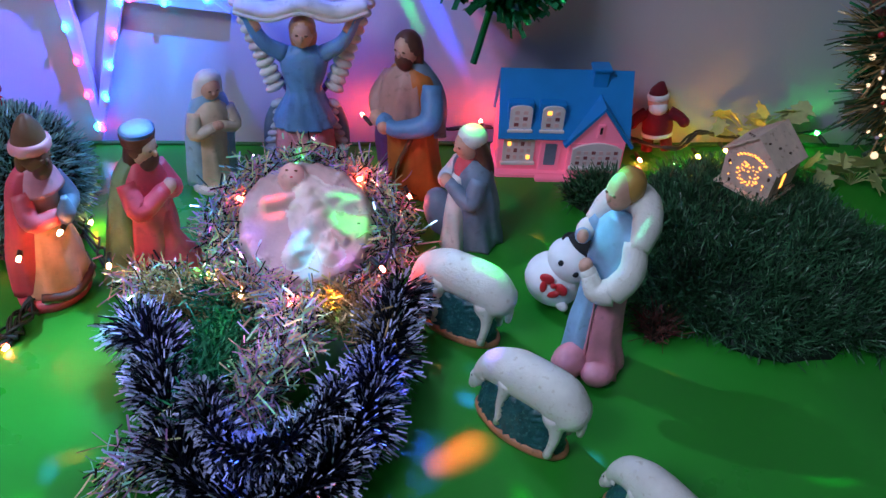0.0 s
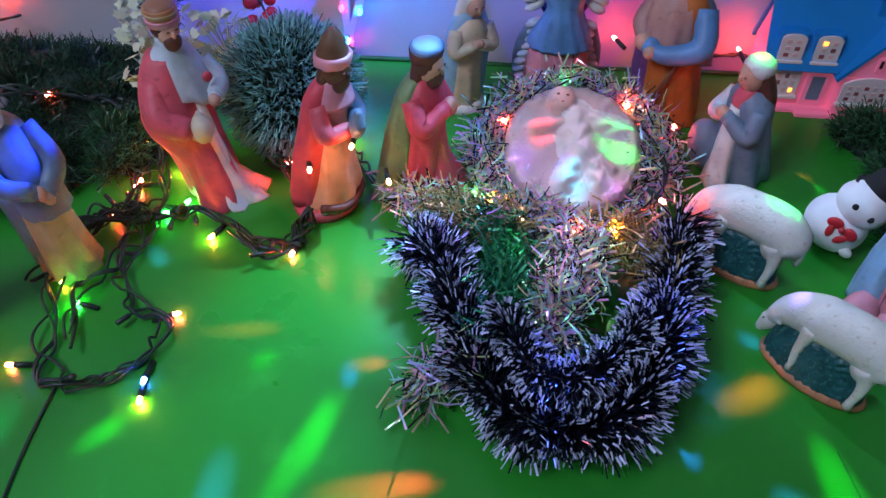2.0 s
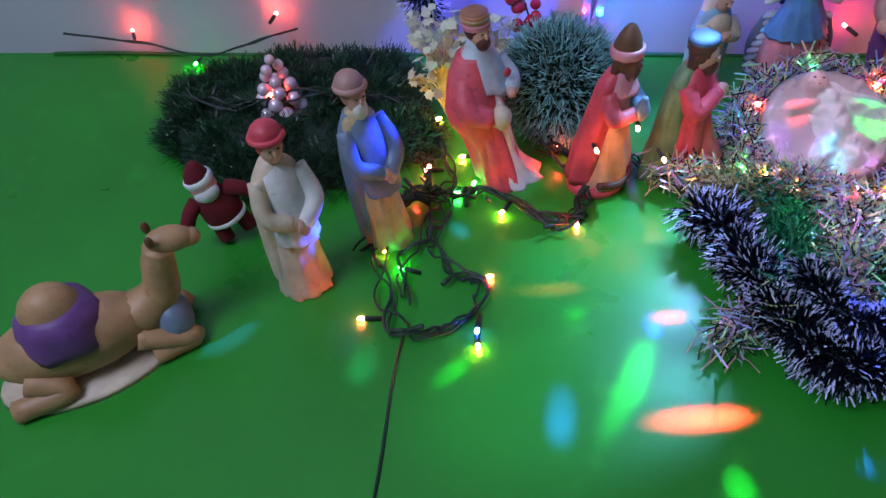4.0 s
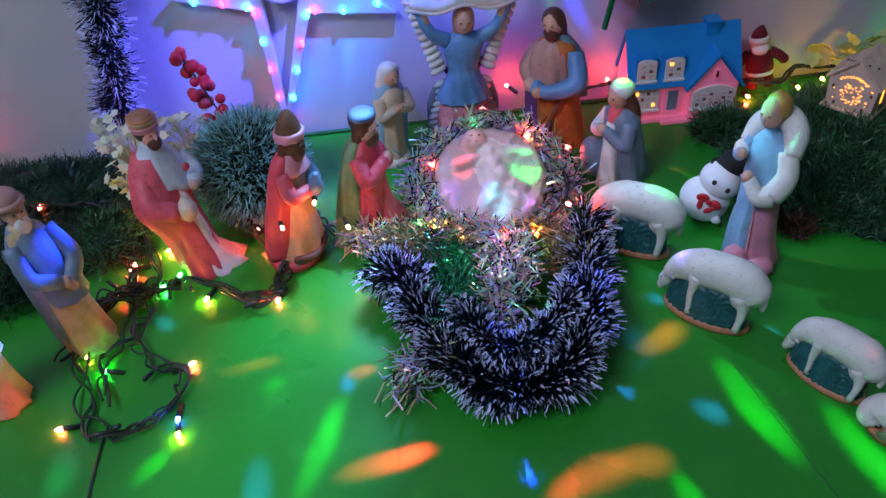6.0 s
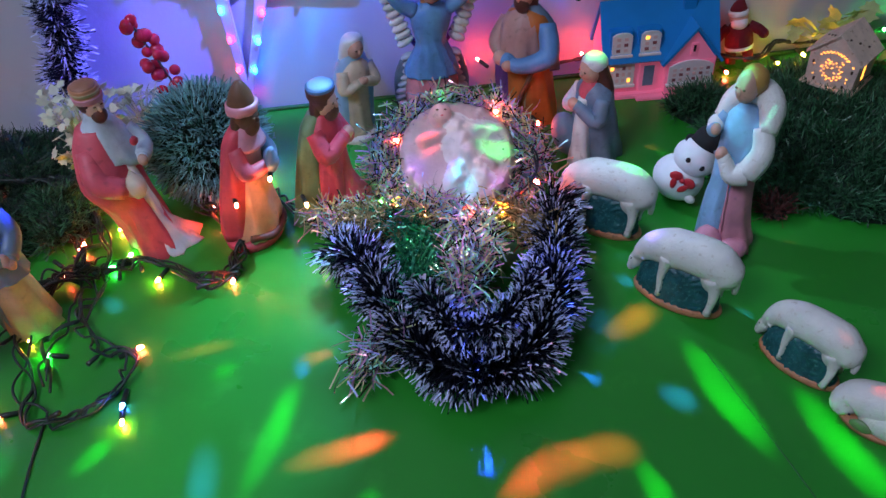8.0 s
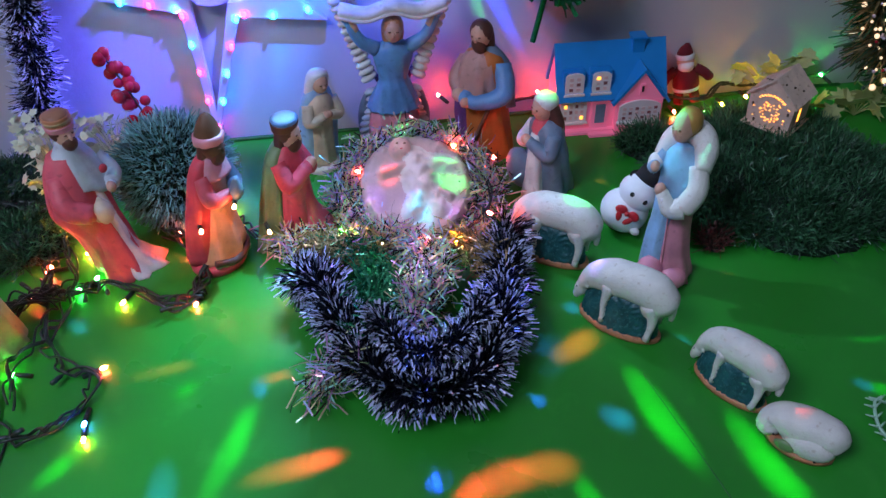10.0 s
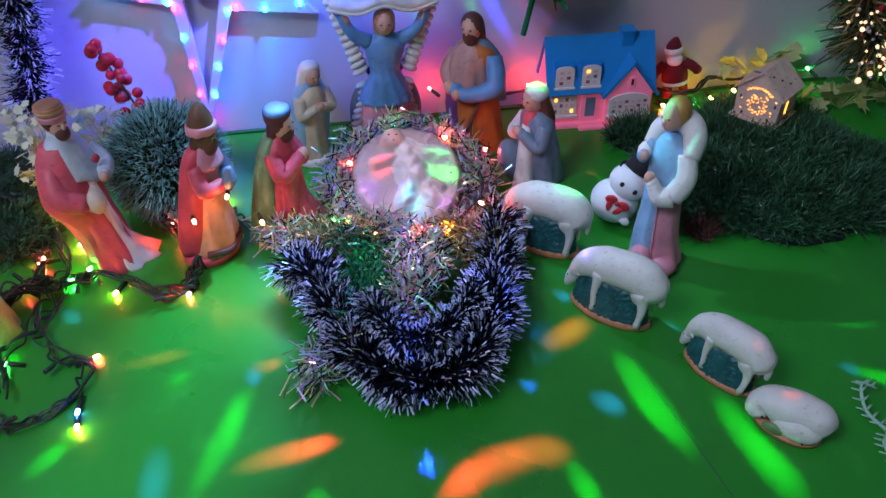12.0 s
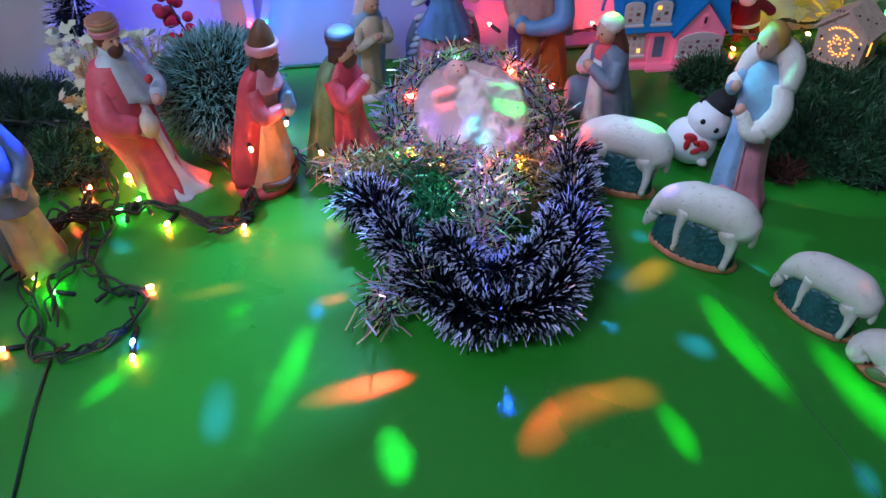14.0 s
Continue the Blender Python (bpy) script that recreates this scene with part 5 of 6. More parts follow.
def ball_bush(m, r, label, mats, count, seed, squash=1.0):
    rng = np.random.default_rng(seed)
    top = thing("round_bush", m, label, "plant")
    bm = bmesh.new()
    ball(bm, (0, 0, r * squash), (r * .72, r * .72, r * .80 * squash), u=24, v=16)
    roughen(bm, .006, 40)
    for v in bm.verts:
        v.co.z = max(v.co.z, 0.0)
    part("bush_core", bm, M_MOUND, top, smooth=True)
    d = rng.normal(size=(count, 3))
    d /= np.linalg.norm(d, axis=1, keepdims=True)
    root = d * r * .66 * np.array([1, 1, squash]) + np.array([0, 0, r * squash])
    way = d + rng.normal(0, .38, (count, 3))
    ln = r * rng.uniform(.22, .46, count)
    blades("foliage", root, way, ln, rng.uniform(.0009, .0016, count), mats, top, .34, .4, seed=seed, floor_z=0.001)
    return top


ball_bush(pose(-0.444, 2.376, 0), .070, "round dark green bush with frosted needle tips", [M_GRASS, M_FROST], 7500, 31)


def leaf_spray(name, m, label, mat, count, size, seed, spread=.05, height=.05):
    """A twig fan with lobed flat leaves, each leaf bent and of its own thickness."""
    rng = random.Random(seed)
    top = thing(name, m, label, "plant")
    for k in range(count):
        a, r = rng.uniform(0, 2 * math.pi), spread * rng.uniform(.25, 1)
        e = Vector((r * math.cos(a), r * math.sin(a) * .5, height * rng.uniform(.3, 1)))
        bm = bmesh.new()
        tube(bm, curve_points([(0, 0, .001), (e.x * .4, e.y * .4, e.z * .7), e], 4), .0007, 5)
        part("twig", bm, mat, top)
        bm = bmesh.new()
        n = 14
        outline = []
        for j in range(n):
            b = 2 * math.pi * j / n
            rad = size * (1 if j % 2 == 0 else .68) * rng.uniform(.75, 1.2)
            outline.append((rad * math.cos(b) * 1.2, rad * math.sin(b)))
        prism(bm, outline, .0006, Matrix.Translation(e) @ pose(0, 0, 0, rng.uniform(20, 75), rng.uniform(-30, 30), rng.uniform(0, 360)))
        part("leaf", bm, mat, top)
    return top


leaf_spray("leaf_spray", pose(-0.580, 2.395, 0.0), "pale cream artificial leaf spray behind the standing king", M_CREAMLEAF, 105, .0068, 41, .048, .145)
leaf_spray("leaf_spray", pose(-0.520, 2.425, 0.0), "pale cream artificial leaf spray behind the bush", M_CREAMLEAF, 70, .0064, 45, .034, .128)
leaf_spray("leaf_spray", pose(0.366, 2.525, 0.0), "pale yellow-green leaf spray against the wall", M_LIMELEAF, 20, .013, 42, .06, .075)
leaf_spray("leaf_spray", pose(0.475, 2.455, 0.0), "pale yellow-green leaf spray lying on the mat", M_LIMELEAF, 20, .015, 43, .065, .04)


def curl_sprig(m):
    top = thing("curled_sprig", m, "pale curled fern sprig lying on the floor", "plant")
    for k, pts in enumerate(([(0, 0, .002), (-.012, .020, .010), (-.004, .044, .016), (.010, .040, .012)], [(0, 0, .002), (.010, -.020, .010), (.022, -.040, .008), (.034, -.038, .004)],
                             [(0, 0, .002), (.024, .010, .010), (.040, .030, .006)], [(0, 0, .002), (-.016, -.018, .008), (-.012, -.042, .003)])):
        bm = bmesh.new()
        line = curve_points(pts, 6)
        tube(bm, line, [.0022 * (1 - j / len(line) * .6) for j in range(len(line))], 6)
        for j in range(2, len(line) - 1, 2):
            for s in (-1, 1):
                q = line[j] + Vector((s * .008, .004, .001))
                tube(bm, [line[j], q], [.0015, .0006], 5)
        part("frond", bm, M_SPRIG, top, smooth=True)
    return top


curl_sprig(pose(0.222, 1.925, 0))


def berry_branch(m):
    top = thing("berry_branch", m, "red glossy berry branch standing in the bush", "plant")
    line = curve_points([(.030, 0, -.060), (.018, 0, -.02), (.004, 0, .03), (-.014, 0, .085)], 6)
    bm = bmesh.new()
    tube(bm, line, .0013, 6)
    part("stem", bm, M_TWIG, top)
    rng = random.Random(5)
    for k in range(26):
        t = .36 + .64 * k / 25
        wide = .014 * math.sin(math.pi * min(1, .25 + .75 * k / 25)) + .003
        p = line[min(int(t * len(line)), len(line) - 1)] + Vector((rng.uniform(-wide, wide), rng.uniform(-.008, .006), rng.uniform(-.004, .004)))
        bm = bmesh.new()
        ball(bm, tuple(p), rng.uniform(.0062, .0082), u=14, v=10)
        part("berry", bm, M_BERRY, top, smooth=True)
    return top


berry_branch(pose(-0.496, 2.455, 0.104, 0, 0, 0))


def pearl_pine(m):
    """A little cone of pearly baubles."""
    top = thing("bauble_pine", m, "small pearly pink bauble tree standing on the grass", "ornament")
    rng = random.Random(8)
    for k in range(6):
        n = max(1, 6 - k)
        for j in range(n):
            a = 2 * math.pi * j / n + k
            r = .024 * (1 - k / 6)
            bm = bmesh.new()
            ball(bm, (r * math.cos(a), r * math.sin(a), .008 + k * .013), .0095 - .0007 * k, u=14, v=10)
            part("bauble", bm, M_PEARL, top, smooth=True)
    return top


pearl_pine(pose(-0.776, 2.36, 0.036))


def moth(m, label):
    top = thing("foil_clip", m, label, "ornament")
    bm = bmesh.new()
    for k in range(9):
        a = random.uniform(0, 6.28)
        tube(bm, [(0, -.006, 0), (.016 * math.cos(a), -.010, .016 * math.sin(a))], [.002, .0007], 5)
    part("foil_petals", bm, M_IRIS, top)
    bm = bmesh.new()
    tube(bm, [(0, -.005, 0), (.012, -.006, -.012)], .003, 8)
    part("clip", bm, M_BROWN, top)
    return top


moth(pose(-0.208, WALL, .305), "small silver foil clip stuck on the wall")
moth(pose(-0.222, WALL, .205), "small bronze foil clip stuck on the wall")

# ---- the lit star ----
TIPS = [(-.419, .008), (-.248, .170), (-.271, .336), (-.439, .374), (-.520, .218)]
centre = Vector((-.386, .236))
star = thing("led_star", pose(0, 2.544, 0), "white plastic star frame with glowing pink and blue lights", "star lamp")
outer, inner = [], []
for k in range(5):
    a, b = Vector(TIPS[k]), Vector(TIPS[(k + 1) % 5])
    d = ((a - centre).normalized() + (b - centre).normalized()).normalized()
    outer += [a, centre + d * .060]
for k, p in enumerate(outer):
    q = centre + (p - centre) * ((.80 if k == 0 else .42) if k % 2 == 0 else .62)
    inner.append(q)
bm = bmesh.new()
ringv = [[bm.verts.new((p.x, y, p.y)) for p in line] for line, y in ((outer, 0.0), (outer, -.012), (inner, -.012), (inner, 0.0))]
for a, b in zip(ringv, ringv[1:] + ringv[:1]):
    for k in range(10):
        bm.faces.new((a[k], a[(k + 1) % 10], b[(k + 1) % 10], b[k]))
bmesh.ops.bevel(bm, geom=bm.edges[:], offset=.0012, segments=1, affect="EDGES")
part("star_frame", bm, M_STAR, star, "white plastic star outline")
bm = bmesh.new()
b = bmesh.new()
bmesh.ops.create_cone(b, cap_ends=True, segments=40, radius1=.034, radius2=.033, depth=.014)
bmesh.ops.transform(b, matrix=pose(centre.x, -.010, centre.y, 90, 0, 0), verts=b.verts)
join(bm, b)
part("centre_disc", bm, M_STAR, star, "round white disc in the star's middle")
for k in range(10):
    tip = outer[k] if k % 2 == 0 else outer[(k + 1) % 10]
    notch = outer[(k + 1) % 10] if k % 2 == 0 else outer[k]
    long_arm = tip == outer[0]
    shift = (centre - (tip + notch) / 2).normalized() * .010
    for j in range(5 if long_arm else 3):
        if k % 2 and j == 0 and not long_arm:
            continue
        f = (.10 + .21 * j) if long_arm else (.22 + .32 * j)
        p = tip + (notch - tip) * f + shift * (.25 + .75 * min(1, f * 2))
        bm = bmesh.new()
        ball(bm, (p.x, -.0135, p.y), (.0030, .0025, .0046), u=10, v=8)
        blue = (j in (1, 2, 4) if k == 0 else j in (0, 3)) if long_arm else (j + k) % 2 == 0
        part("led", bm, LED["cyan" if blue else "pink"], star, smooth=True)
cord = thing("cord", Matrix.Identity(4), "thin black cord running up the wall above the star", "cable")
for dx in (0, .008):
    bm = bmesh.new()
    tube(bm, curve_points([(-.380 + dx, 2.538, .60), (-.374 + dx, 2.536, .44), (-.366 + dx, 2.534, .38), (-.372 + dx * 2, 2.534, .335)], 6), .0012, 6)
    part("wire", bm, M_WIRE, cord, smooth=True)

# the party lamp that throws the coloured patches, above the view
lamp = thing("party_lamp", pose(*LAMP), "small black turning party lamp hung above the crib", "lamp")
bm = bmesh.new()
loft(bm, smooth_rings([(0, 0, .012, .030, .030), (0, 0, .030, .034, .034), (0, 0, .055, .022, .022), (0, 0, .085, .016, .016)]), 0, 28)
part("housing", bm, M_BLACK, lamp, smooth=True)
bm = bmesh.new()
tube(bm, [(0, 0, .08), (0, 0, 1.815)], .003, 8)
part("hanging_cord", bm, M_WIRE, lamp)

# ---- string lights ----


def string_light(lines, bulbs, label, strands=3, r=.0013, spread=.004, stubs=0):
    top = thing("string_lights", Matrix.Identity(4), label, "string lights")
    rng = random.Random(len(lines) * 7 + len(bulbs))
    for pts in lines:
        line = curve_points(pts, 10)
        for s in range(strands):
            ph = rng.uniform(0, 6.28)
            bent = [p + Vector((spread * math.cos(k * .33 + ph), spread * math.sin(k * .29 + ph), abs(spread * math.sin(k * .41 + ph)) + r + .0004)) for k, p in enumerate(line)]
            bm = bmesh.new()
            tube(bm, bent, r, 6)
            part("wire", bm, M_WIRE, top, smooth=True)
    for k in range(stubs):
        # empty sockets that stick out of the bundle
        line = curve_points(lines[k % len(lines)], 10)
        p = line[rng.randrange(2, len(line) - 2)] + Vector((0, 0, .005))
        a = rng.uniform(0, 6.28)
        d = Vector((math.cos(a), math.sin(a), rng.uniform(0, .7))).normalized()
        bm = bmesh.new()
        tube(bm, [p, p + d * .010, p + d * .012, p + d * .024], [.0009, .0010, .0023, .0025], 8)
        part("socket", bm, M_WIRE, top, smooth=True)
    for (x, y, z), tone, turn in bulbs:
        a = math.radians(turn)
        d = Vector((math.cos(a), math.sin(a), .12)).normalized()
        p = Vector((x, y, max(z, .0035)))
        bm = bmesh.new()
        tube(bm, [p - d * .020, p - d * .006, p - d * .002], [.0024, .0026, .0022], 8)
        holder = part("bulb_holder", bm, M_WIRE, top, smooth=True)
        bm = bmesh.new()
        tube(bm, [p - d * .003, p, p + d * .003, p + d * .0045], [.0018, .0021, .0018, .0006], 8)
        part("bulb", bm, LED[tone], holder, tone + " glowing bulb", True)
    return top


LEFT = [[(-.90, 2.365, .05), (-.840, 2.348, .045), (-.739, 2.352, .060), (-.680, 2.375, .045), (-.630, 2.375, .030), (-.590, 2.346, .012), (-.564, 2.295, .004), (-.562, 2.258, .003), (-.600, 2.243, .004), (-.622, 2.206, .003),
         (-.615, 2.143, 0), (-.597, 2.086, 0), (-.575, 2.057, 0), (-.541, 2.058, 0), (-.513, 2.088, 0), (-.509, 2.120, 0), (-.545, 2.142, 0), (-.567, 2.176, 0), (-.559, 2.215, 0), (-.554, 2.250, 0),
         (-.507, 2.256, 0), (-.450, 2.219, 0), (-.422, 2.222, 0), (-.411, 2.246, .001), (-.416, 2.282, .002), (-.440, 2.320, .002), (-.462, 2.334, .001)],
        [(-.625, 2.195, .002), (-.607, 2.235, .004), (-.580, 2.252, .004), (-.545, 2.250, .003), (-.515, 2.254, .002)],
        [(-.664, 2.390, .03), (-.652, 2.394, .028), (-.610, 2.386, .022), (-.592, 2.360, .012), (-.585, 2.320, .004), (-.590, 2.285, .004), (-.580, 2.250, .006), (-.563, 2.235, .010), (-.604, 2.228, .012), (-.625, 2.206, .004)],
        [(-.440, 2.329, .012), (-.462, 2.328, .020), (-.452, 2.315, .022), (-.425, 2.300, .016), (-.412, 2.265, .006), (-.418, 2.225, .004), (-.440, 2.205, .004), (-.478, 2.232, .004)],
        [(-.640, 2.160, .002), (-.625, 2.200, .010), (-.600, 2.240, .014), (-.570, 2.225, .006), (-.575, 2.190, .002), (-.590, 2.150, .002), (-.580, 2.090, .002)],
        [(-.395, 2.385, .002), (-.380, 2.350, .002), (-.355, 2.312, .002), (-.325, 2.288, .003), (-.280, 2.272, .004), (-.235, 2.240, .03)]]
LEFT_BULBS = [((-.640, 2.365, .020), "green", 40), ((-.587, 2.290, .010), "red", 100), ((-.534, 2.268, .006), "green", 60), ((-.549, 2.252, .006), "green", 200), ((-.498, 2.226, .004), "yellow", 250),
              ((-.418, 2.210, .004), "red", 260), ((-.502, 2.132, .004), "red", 20), ((-.591, 2.138, .004), "green", 170), ((-.618, 2.070, .004), "red", 190), ((-.503, 2.046, .004), "yellow", 280),
              ((-.506, 2.064, .004), "blue", 270), ((-.594, 2.240, .010), "red", 150), ((-.613, 2.162, .004), "yellow", 220), ((-.402, 2.252, .070), "amber", 285), ((-.363, 2.258, .094), "amber", 270), ((-.441, 2.318, .020), "red", 150), ((-.590, 2.288, .006), "red", 200), ((-.552, 2.318, .004), "yellow", 200),
              ((-.333, 2.262, .052), "amber", 285), ((-.390, 2.376, .010), "yellow", 80), ((-.785, 2.352, .062), "red", 90), ((-.70, 2.365, .055), "red", 60), ((-.585, 2.355, .03), "yellow", 30)]
string_light(LEFT, LEFT_BULBS, "dark green string lights in loose loops with coloured bulbs glowing", 4, .0013, .0072, 22)
BACK = [[(-.075, 2.530, .020), (-.033, 2.532, .026), (.016, 2.532, .028), (.048, 2.535, .026)], [(.215, 2.530, .014), (.262, 2.497, .022), (.302, 2.525, .026), (.347, 2.528, .018), (.434, 2.528, .023), (.456, 2.52, .033), (.490, 2.51, .065), (.52, 2.50, .11)]]
BACK_BULBS = [((-.110, 2.520, .055), "red", 120), ((.030, 2.522, .045), "red", 100), ((-.035, 2.522, .024), "white", 200), ((.226, 2.500, .006), "red", 270), ((.268, 2.490, .006), "green", 260), ((.300, 2.505, .008), "yellow", 270), ((.449, 2.516, .034), "green", 100), ((.330, 2.500, .02), "yellow", 270)]
string_light(BACK, BACK_BULBS, "dark string lights along the foot of the wall", 4, .0016, .0026)
string_light([[(-1.15, 2.52, .045), (-1.04, 2.52, .03), (-.95, 2.515, .012), (-.88, 2.515, .03), (-.80, 2.52, .05)]], [((-.957, 2.505, .008), "green", 270), ((-1.05, 2.53, .045), "red", 120), ((-.83, 2.53, .07), "red", 80)], "string lights by the wall behind the grass", 2, .0014, .002)
CRIB = [[(-0.235, 2.25, 0.034), (-0.215, 2.233, 0.039), (-0.178, 2.217, 0.042), (-0.137, 2.226, 0.042), (-0.095, 2.258, 0.043), (-0.078, 2.311, 0.047), (-0.093, 2.367, 0.049), (-0.07, 2.4, 0.03), (-0.055, 2.425, 0.006)]]
CRIB_BULBS = [((-0.236, 2.245, 0.051), 'yellow', 250), ((-0.229, 2.361, 0.052), 'red', 160), ((-0.112, 2.375, 0.066), 'red', 40), ((-0.089, 2.249, 0.057), 'red', 300), ((-0.06, 2.378, 0.042), 'red', 280), ((-0.212, 2.223, 0.053), 'white', 260), ((-0.168, 2.206, 0.054), 'red', 270), ((-0.25, 2.262, 0.04), 'green', 200), ((-0.133, 2.215, 0.053), 'yellow', 300), ((-0.168, 2.403, 0.073), 'green', 90)]
string_light(CRIB, CRIB_BULBS, "string lights wound through the tinsel round the crib", 2, .0013, .002)
bm = bmesh.new()
tube(bm, curve_points([(-.575, 2.057, .0015), (-.575, 2.00, .0015), (-.569, 1.907, .0015), (-.565, 1.75, .0015), (-.55, 1.40, .0015)], 8), .0013, 6)
lead = thing("lead_cable", Matrix.Identity(4), "thin dark lead cable lying straight on the floor", "cable")
part("wire", bm, M_WIRE, lead, smooth=True)

# ---- the toy house ----


def toy_house(m):
    top = thing("toy_house", m, "pink plastic toy house with blue roof and white window frames", "toy house")
    W, D, H, R = .152, .060, .062, .124
    bm = bmesh.new()
    box(bm, 0, W, 0, D, .006, H, .001)
    for x in (0, W - .003):
        prism(bm, [(0, H - .001), (D, H - .001), (D / 2, R - .004)], .003, Matrix.Translation((x + .003, 0, 0)) @ Matrix.Rotation(math.pi / 2, 4, "Z"))
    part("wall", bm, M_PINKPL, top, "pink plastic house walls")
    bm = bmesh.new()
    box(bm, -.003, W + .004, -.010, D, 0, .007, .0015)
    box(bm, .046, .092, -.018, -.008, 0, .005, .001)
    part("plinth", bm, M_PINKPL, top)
    for s in (0, 1):
        bm = bmesh.new()
        y0 = -.008 if s == 0 else D + .006
        prism(bm, [(y0, H - .008), (D / 2, R), (D / 2, R + .004), (y0 - (.003 if s == 0 else -.003), H - .005)], W + .006, Matrix.Translation((W + .003, 0, 0)) @ Matrix.Rotation(math.pi / 2, 4, "Z"))
        part("roof", bm, M_ROOF, top, "blue plastic roof slope")
    # cross gable at one end
    gx0, gx1, gy = .084, .150, -.012
    bm = bmesh.new()
    box(bm, gx0, gx1, gy, .001, .006, .054, .001)
    prism(bm, [(gx0, .054), (gx1, .054), ((gx0 + gx1) / 2, .096)], .022, Matrix.Translation((0, gy, 0)))
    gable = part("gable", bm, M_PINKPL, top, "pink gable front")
    mid = (gx0 + gx1) / 2
    for s in (-1, 1):
        bm = bmesh.new()
        e = mid + s * (mid - gx0 + .006)
        prism(bm, [(e, .049), (mid, .099), (mid, .104), (e + s * .003, .052)], .048, Matrix.Translation((0, gy - .005, 0)))
        part("roof", bm, M_ROOF, top, "blue plastic gable roof")
    bm = bmesh.new()
    box(bm, mid - .004, mid + .004, gy - .0022, gy + .001, .062, .080, .0006)
    slot = part("louvre", bm, M_PINKPL, top)
    # near-black box painted as the shade inside the louvre's slot
    bm = bmesh.new()
    box(bm, mid - .0015, mid + .0015, gy - .0030, gy - .0015, .068, .077)
    part("opening", bm, M_DARK, slot)

    def window(x0, x1, z0, z1, y, cols, rows, arch=0.0, lit=False, pitch=None):
        w = bmesh.new()
        outline = [(x0 - .003, z0 - .002), (x1 + .003, z0 - .002), (x1 + .003, z1)]
        for k in range(1, 8):
            t = k / 8
            outline.append((x1 + .003 - (x1 - x0 + .006) * t, z1 + arch * math.sin(math.pi * t) + .002))
        outline.append((x0 - .003, z1))
        prism(w, outline, .003, Matrix.Translation((0, y - .003, 0)))
        box(w, x0 - .005, x1 + .005, y - .006, y, z0 - .006, z0 - .002, .0008)
        win = part("window", w, M_WHITEPL, top, "white plastic window with small panes")
        cw, ch = (x1 - x0) / cols, (z1 - z0) / rows
        for i in range(cols):
            for j in range(rows):
                w = bmesh.new()
                box(w, x0 + cw * (i + .24), x0 + cw * (i + .76), y - .0036, y - .0026, z0 + ch * (j + .22), z0 + ch * (j + .78))
                part("pane", w, M_WARM if lit and (i * 2 + j * 3) % 5 == 1 else (M_PANEDARK if (i + j * 2) % 3 == 0 else M_PANE), win)

    window(.008, .040, .022, .050, 0, 4, 3, .003, True)
    window(.090, .144, .024, .046, gy, 6, 3, .007)
    for k, x in enumerate((.009, .047)):
        bm = bmesh.new()
        box(bm, x - .002, x + .028, -.001, .030, .060, .098, .001)
        part("dormer", bm, M_ROOF, top, "blue dormer")
        window(x + .003, x + .023, .069, .093, -.002, 2, 3, .0025, k == 1)
    bm = bmesh.new()
    box(bm, .050, .076, -.0025, .001, .006, .052, .001)
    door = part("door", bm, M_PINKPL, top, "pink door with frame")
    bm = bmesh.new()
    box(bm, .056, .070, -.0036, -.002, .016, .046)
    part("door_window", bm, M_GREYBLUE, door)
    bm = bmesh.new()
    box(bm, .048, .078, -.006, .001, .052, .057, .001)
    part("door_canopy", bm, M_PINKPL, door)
    bm = bmesh.new()
    box(bm, .106, .124, D / 2 - .010, D / 2 + .008, .106, .131, .001)
    box(bm, .104, .126, D / 2 - .012, D / 2 + .010, .130, .134, .0008)
    part("chimney", bm, M_ROOF, top, "blue chimney")
    return top


toy_house(pose(0.047, 2.481, 0, 0, 0, -2) @ Matrix.Scale(0.96, 4))


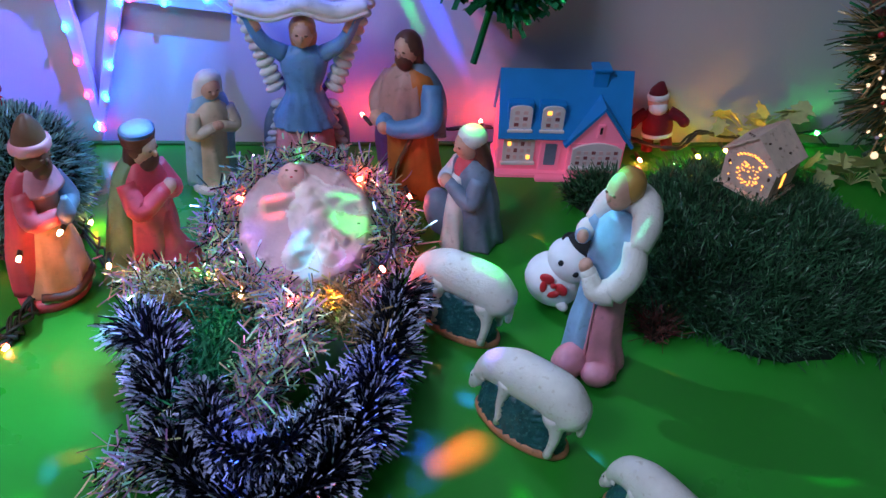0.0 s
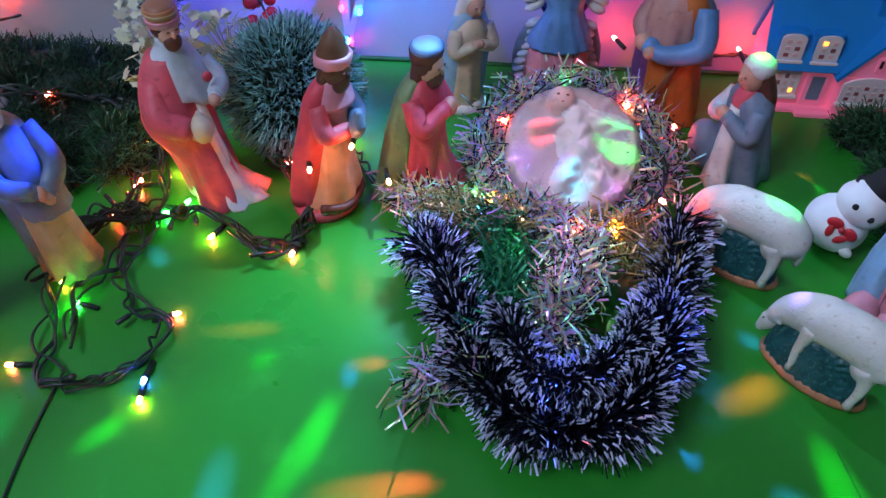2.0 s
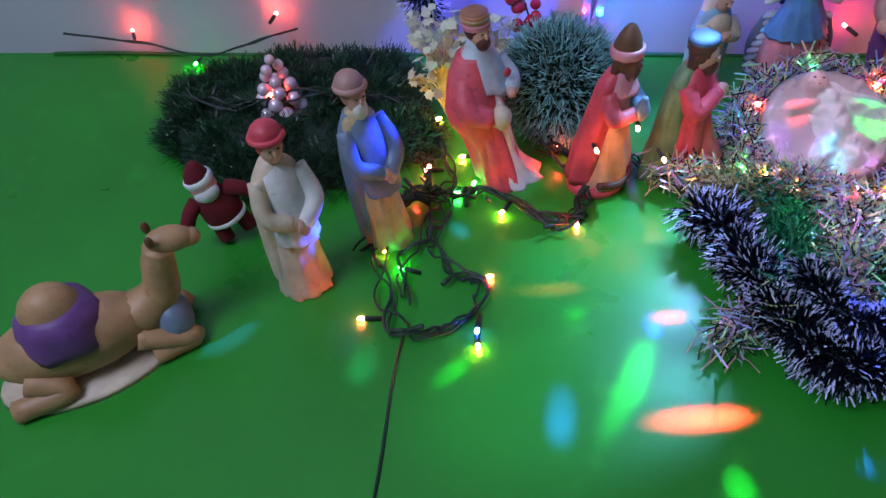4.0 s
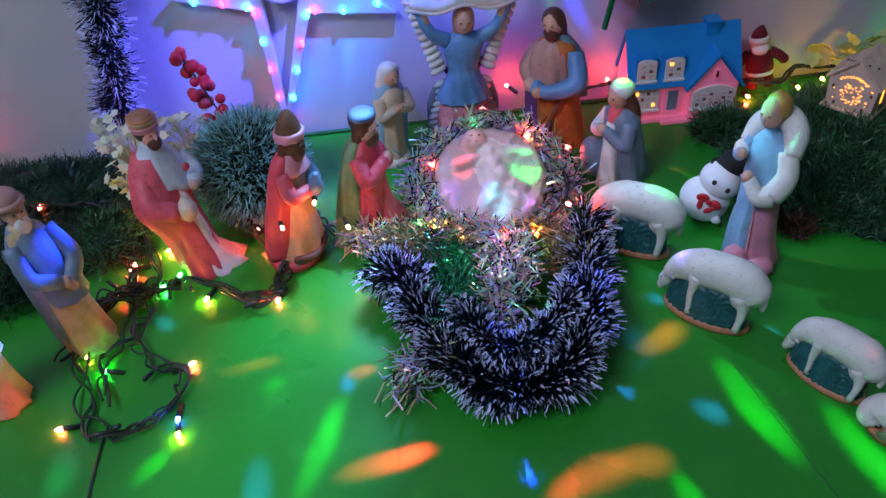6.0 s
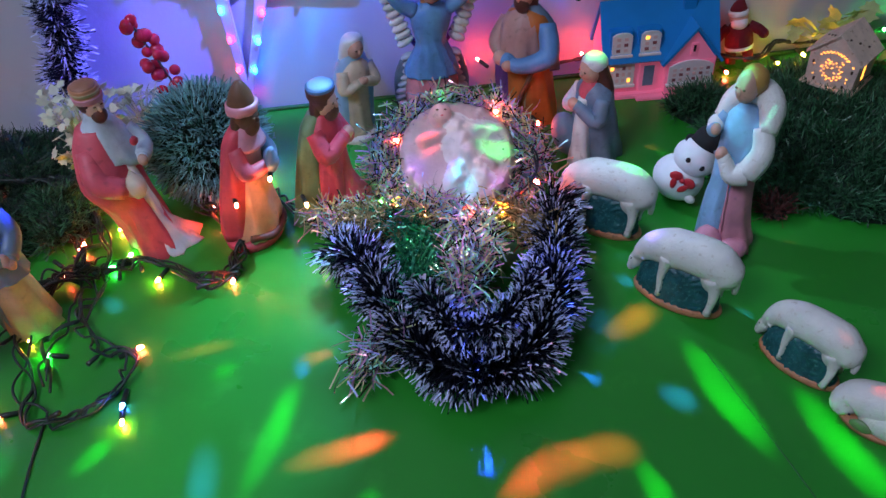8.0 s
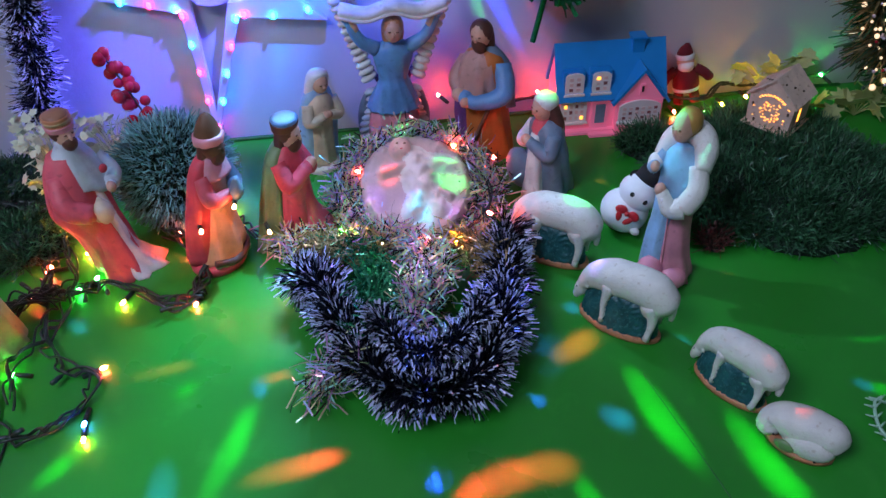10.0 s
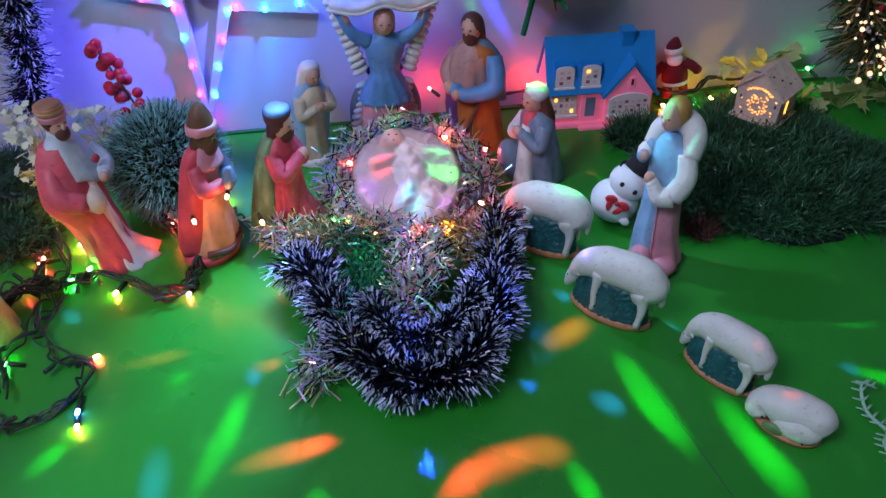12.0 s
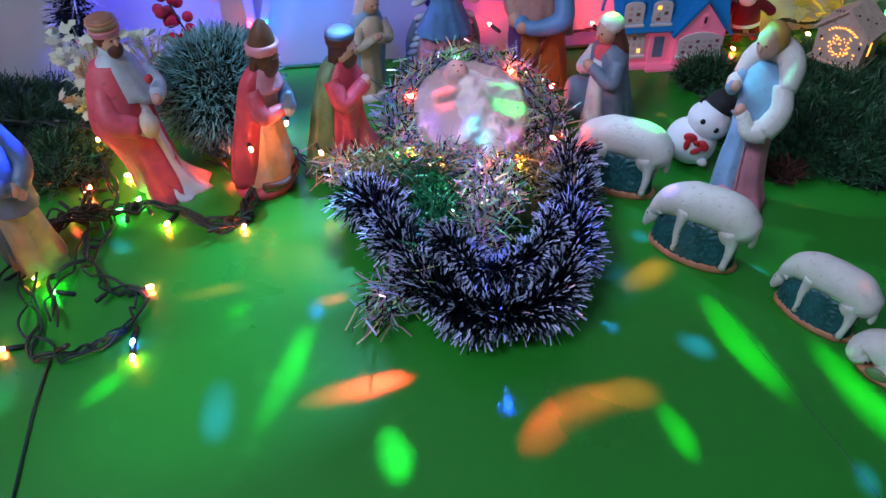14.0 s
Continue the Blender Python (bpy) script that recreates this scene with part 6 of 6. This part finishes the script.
def wooden_house(m):
    """A small lantern of laser-cut plywood; its front gable faces -y."""
    top = thing("wooden_lantern_house", m, "small laser-cut plywood lantern house glowing warm inside", "lantern")
    W, D, H, R = .058, .052, .044, .070
    bm = bmesh.new()
    box(bm, -W / 2 - .004, W / 2 + .004, -.006, D + .006, 0, .003, .0004)
    part("base_plate", bm, M_PLY, top)
    for y, nm in ((0, "front"), (D - .003, "back")):
        bm = bmesh.new()
        prism(bm, [(-W / 2, .003), (W / 2, .003), (W / 2 + .002, H), (0, R), (-W / 2 - .002, H)], .003, Matrix.Translation((0, y, 0)))
        part("gable_panel", bm, M_PLY, top, "pierced plywood gable")
    for s in (-1, 1):
        bm = bmesh.new()
        x = s * (W / 2 - .0015)
        box(bm, x - .0015, x + .0015, .003, D - .003, .003, H)
        side = part("side_panel", bm, M_PLY, top, "plywood side panel")
        bm = bmesh.new()
        box(bm, x + s * .0016 - .0003, x + s * .0016 + .0003, .022, .028, .012, .030)
        part("window_slot", bm, M_WARM, side)
        bm = bmesh.new()
        e = s * (W / 2 + .005)
        prism(bm, [(e, H - .004), (0, R + .001), (0, R + .004), (e + s * .001, H - .001)], D + .008, Matrix.Translation((0, -.004, 0)))
        roof = part("roof_panel", bm, M_PLY, top, "plywood roof slab")
        for k in range(3):
            bm = bmesh.new()
            t = .28 + .22 * k
            c = Vector((e * t, .006 + .012 * k, (R + .0042) + (H - .004 - R) * t))
            ball(bm, tuple(c), (.0016, .0022, .0012), u=8, v=6)
            part("burn_mark", bm, M_BURNT, roof)
    rng = random.Random(11)
    for k in range(58):
        # an arc of small cuts above, a wreath below it, and a few loose flakes
        if k < 18:
            x = -.017 + .002 * k
            z = .0475 - 22 * x * x + .0015 * (k % 2)
        elif k < 42:
            a = 2 * math.pi * (k - 18) / 24
            rad = .0125 if k % 2 else .0095
            x, z = rad * math.cos(a), .0235 + rad * math.sin(a)
        else:
            x, z = rng.uniform(-.024, .024), rng.uniform(.008, .040)
        bm = bmesh.new()
        ball(bm, (x, -.0002, z), (rng.uniform(.0007, .0020), .0006, rng.uniform(.0005, .0010)), u=8, v=6, turn=(0, rng.uniform(-40, 40), 0))
        part("cut_out", bm, M_WARM, top, smooth=True)
    for x, z in ((-.024, .030), (.024, .030), (-.018, .008), (.018, .008)):
        bm = bmesh.new()
        box(bm, x - .0012, x + .0012, -.0012, .001, z - .002, z + .002)
        part("tenon", bm, M_BURNT, top)
    return top


wooden_house(pose(0.311, 2.402, 0.029, 0, 0, -52))


def plush(m):
    bm = bmesh.new()
    ball(bm, (0, 0, .034), (.030, .026, .034), colour(M_HAIR))
    ball(bm, (0, -.006, .074), (.026, .024, .024), colour(M_HAIR))
    for s in (-1, 1):
        ball(bm, (s * .010, -.027, .080), (.008, .004, .008), colour(M_FELTWHITE), u=12, v=8)
        ball(bm, (s * .010, -.031, .080), (.003, .002, .003), colour(M_BLACK), u=8, v=6)
        ball(bm, (s * .024, .002, .094), (.008, .005, .009), colour(M_HAIR), u=12, v=8)
    ball(bm, (0, -.026, .064), (.013, .007, .008), colour(M_FELTWHITE))
    return statue("plush_toy", bm, m, (0, 0), "dark brown plush toy with white eyes hung in the branch", "toy")


plush(pose(0.462, 2.488, 0.178, 0, 0, -10))
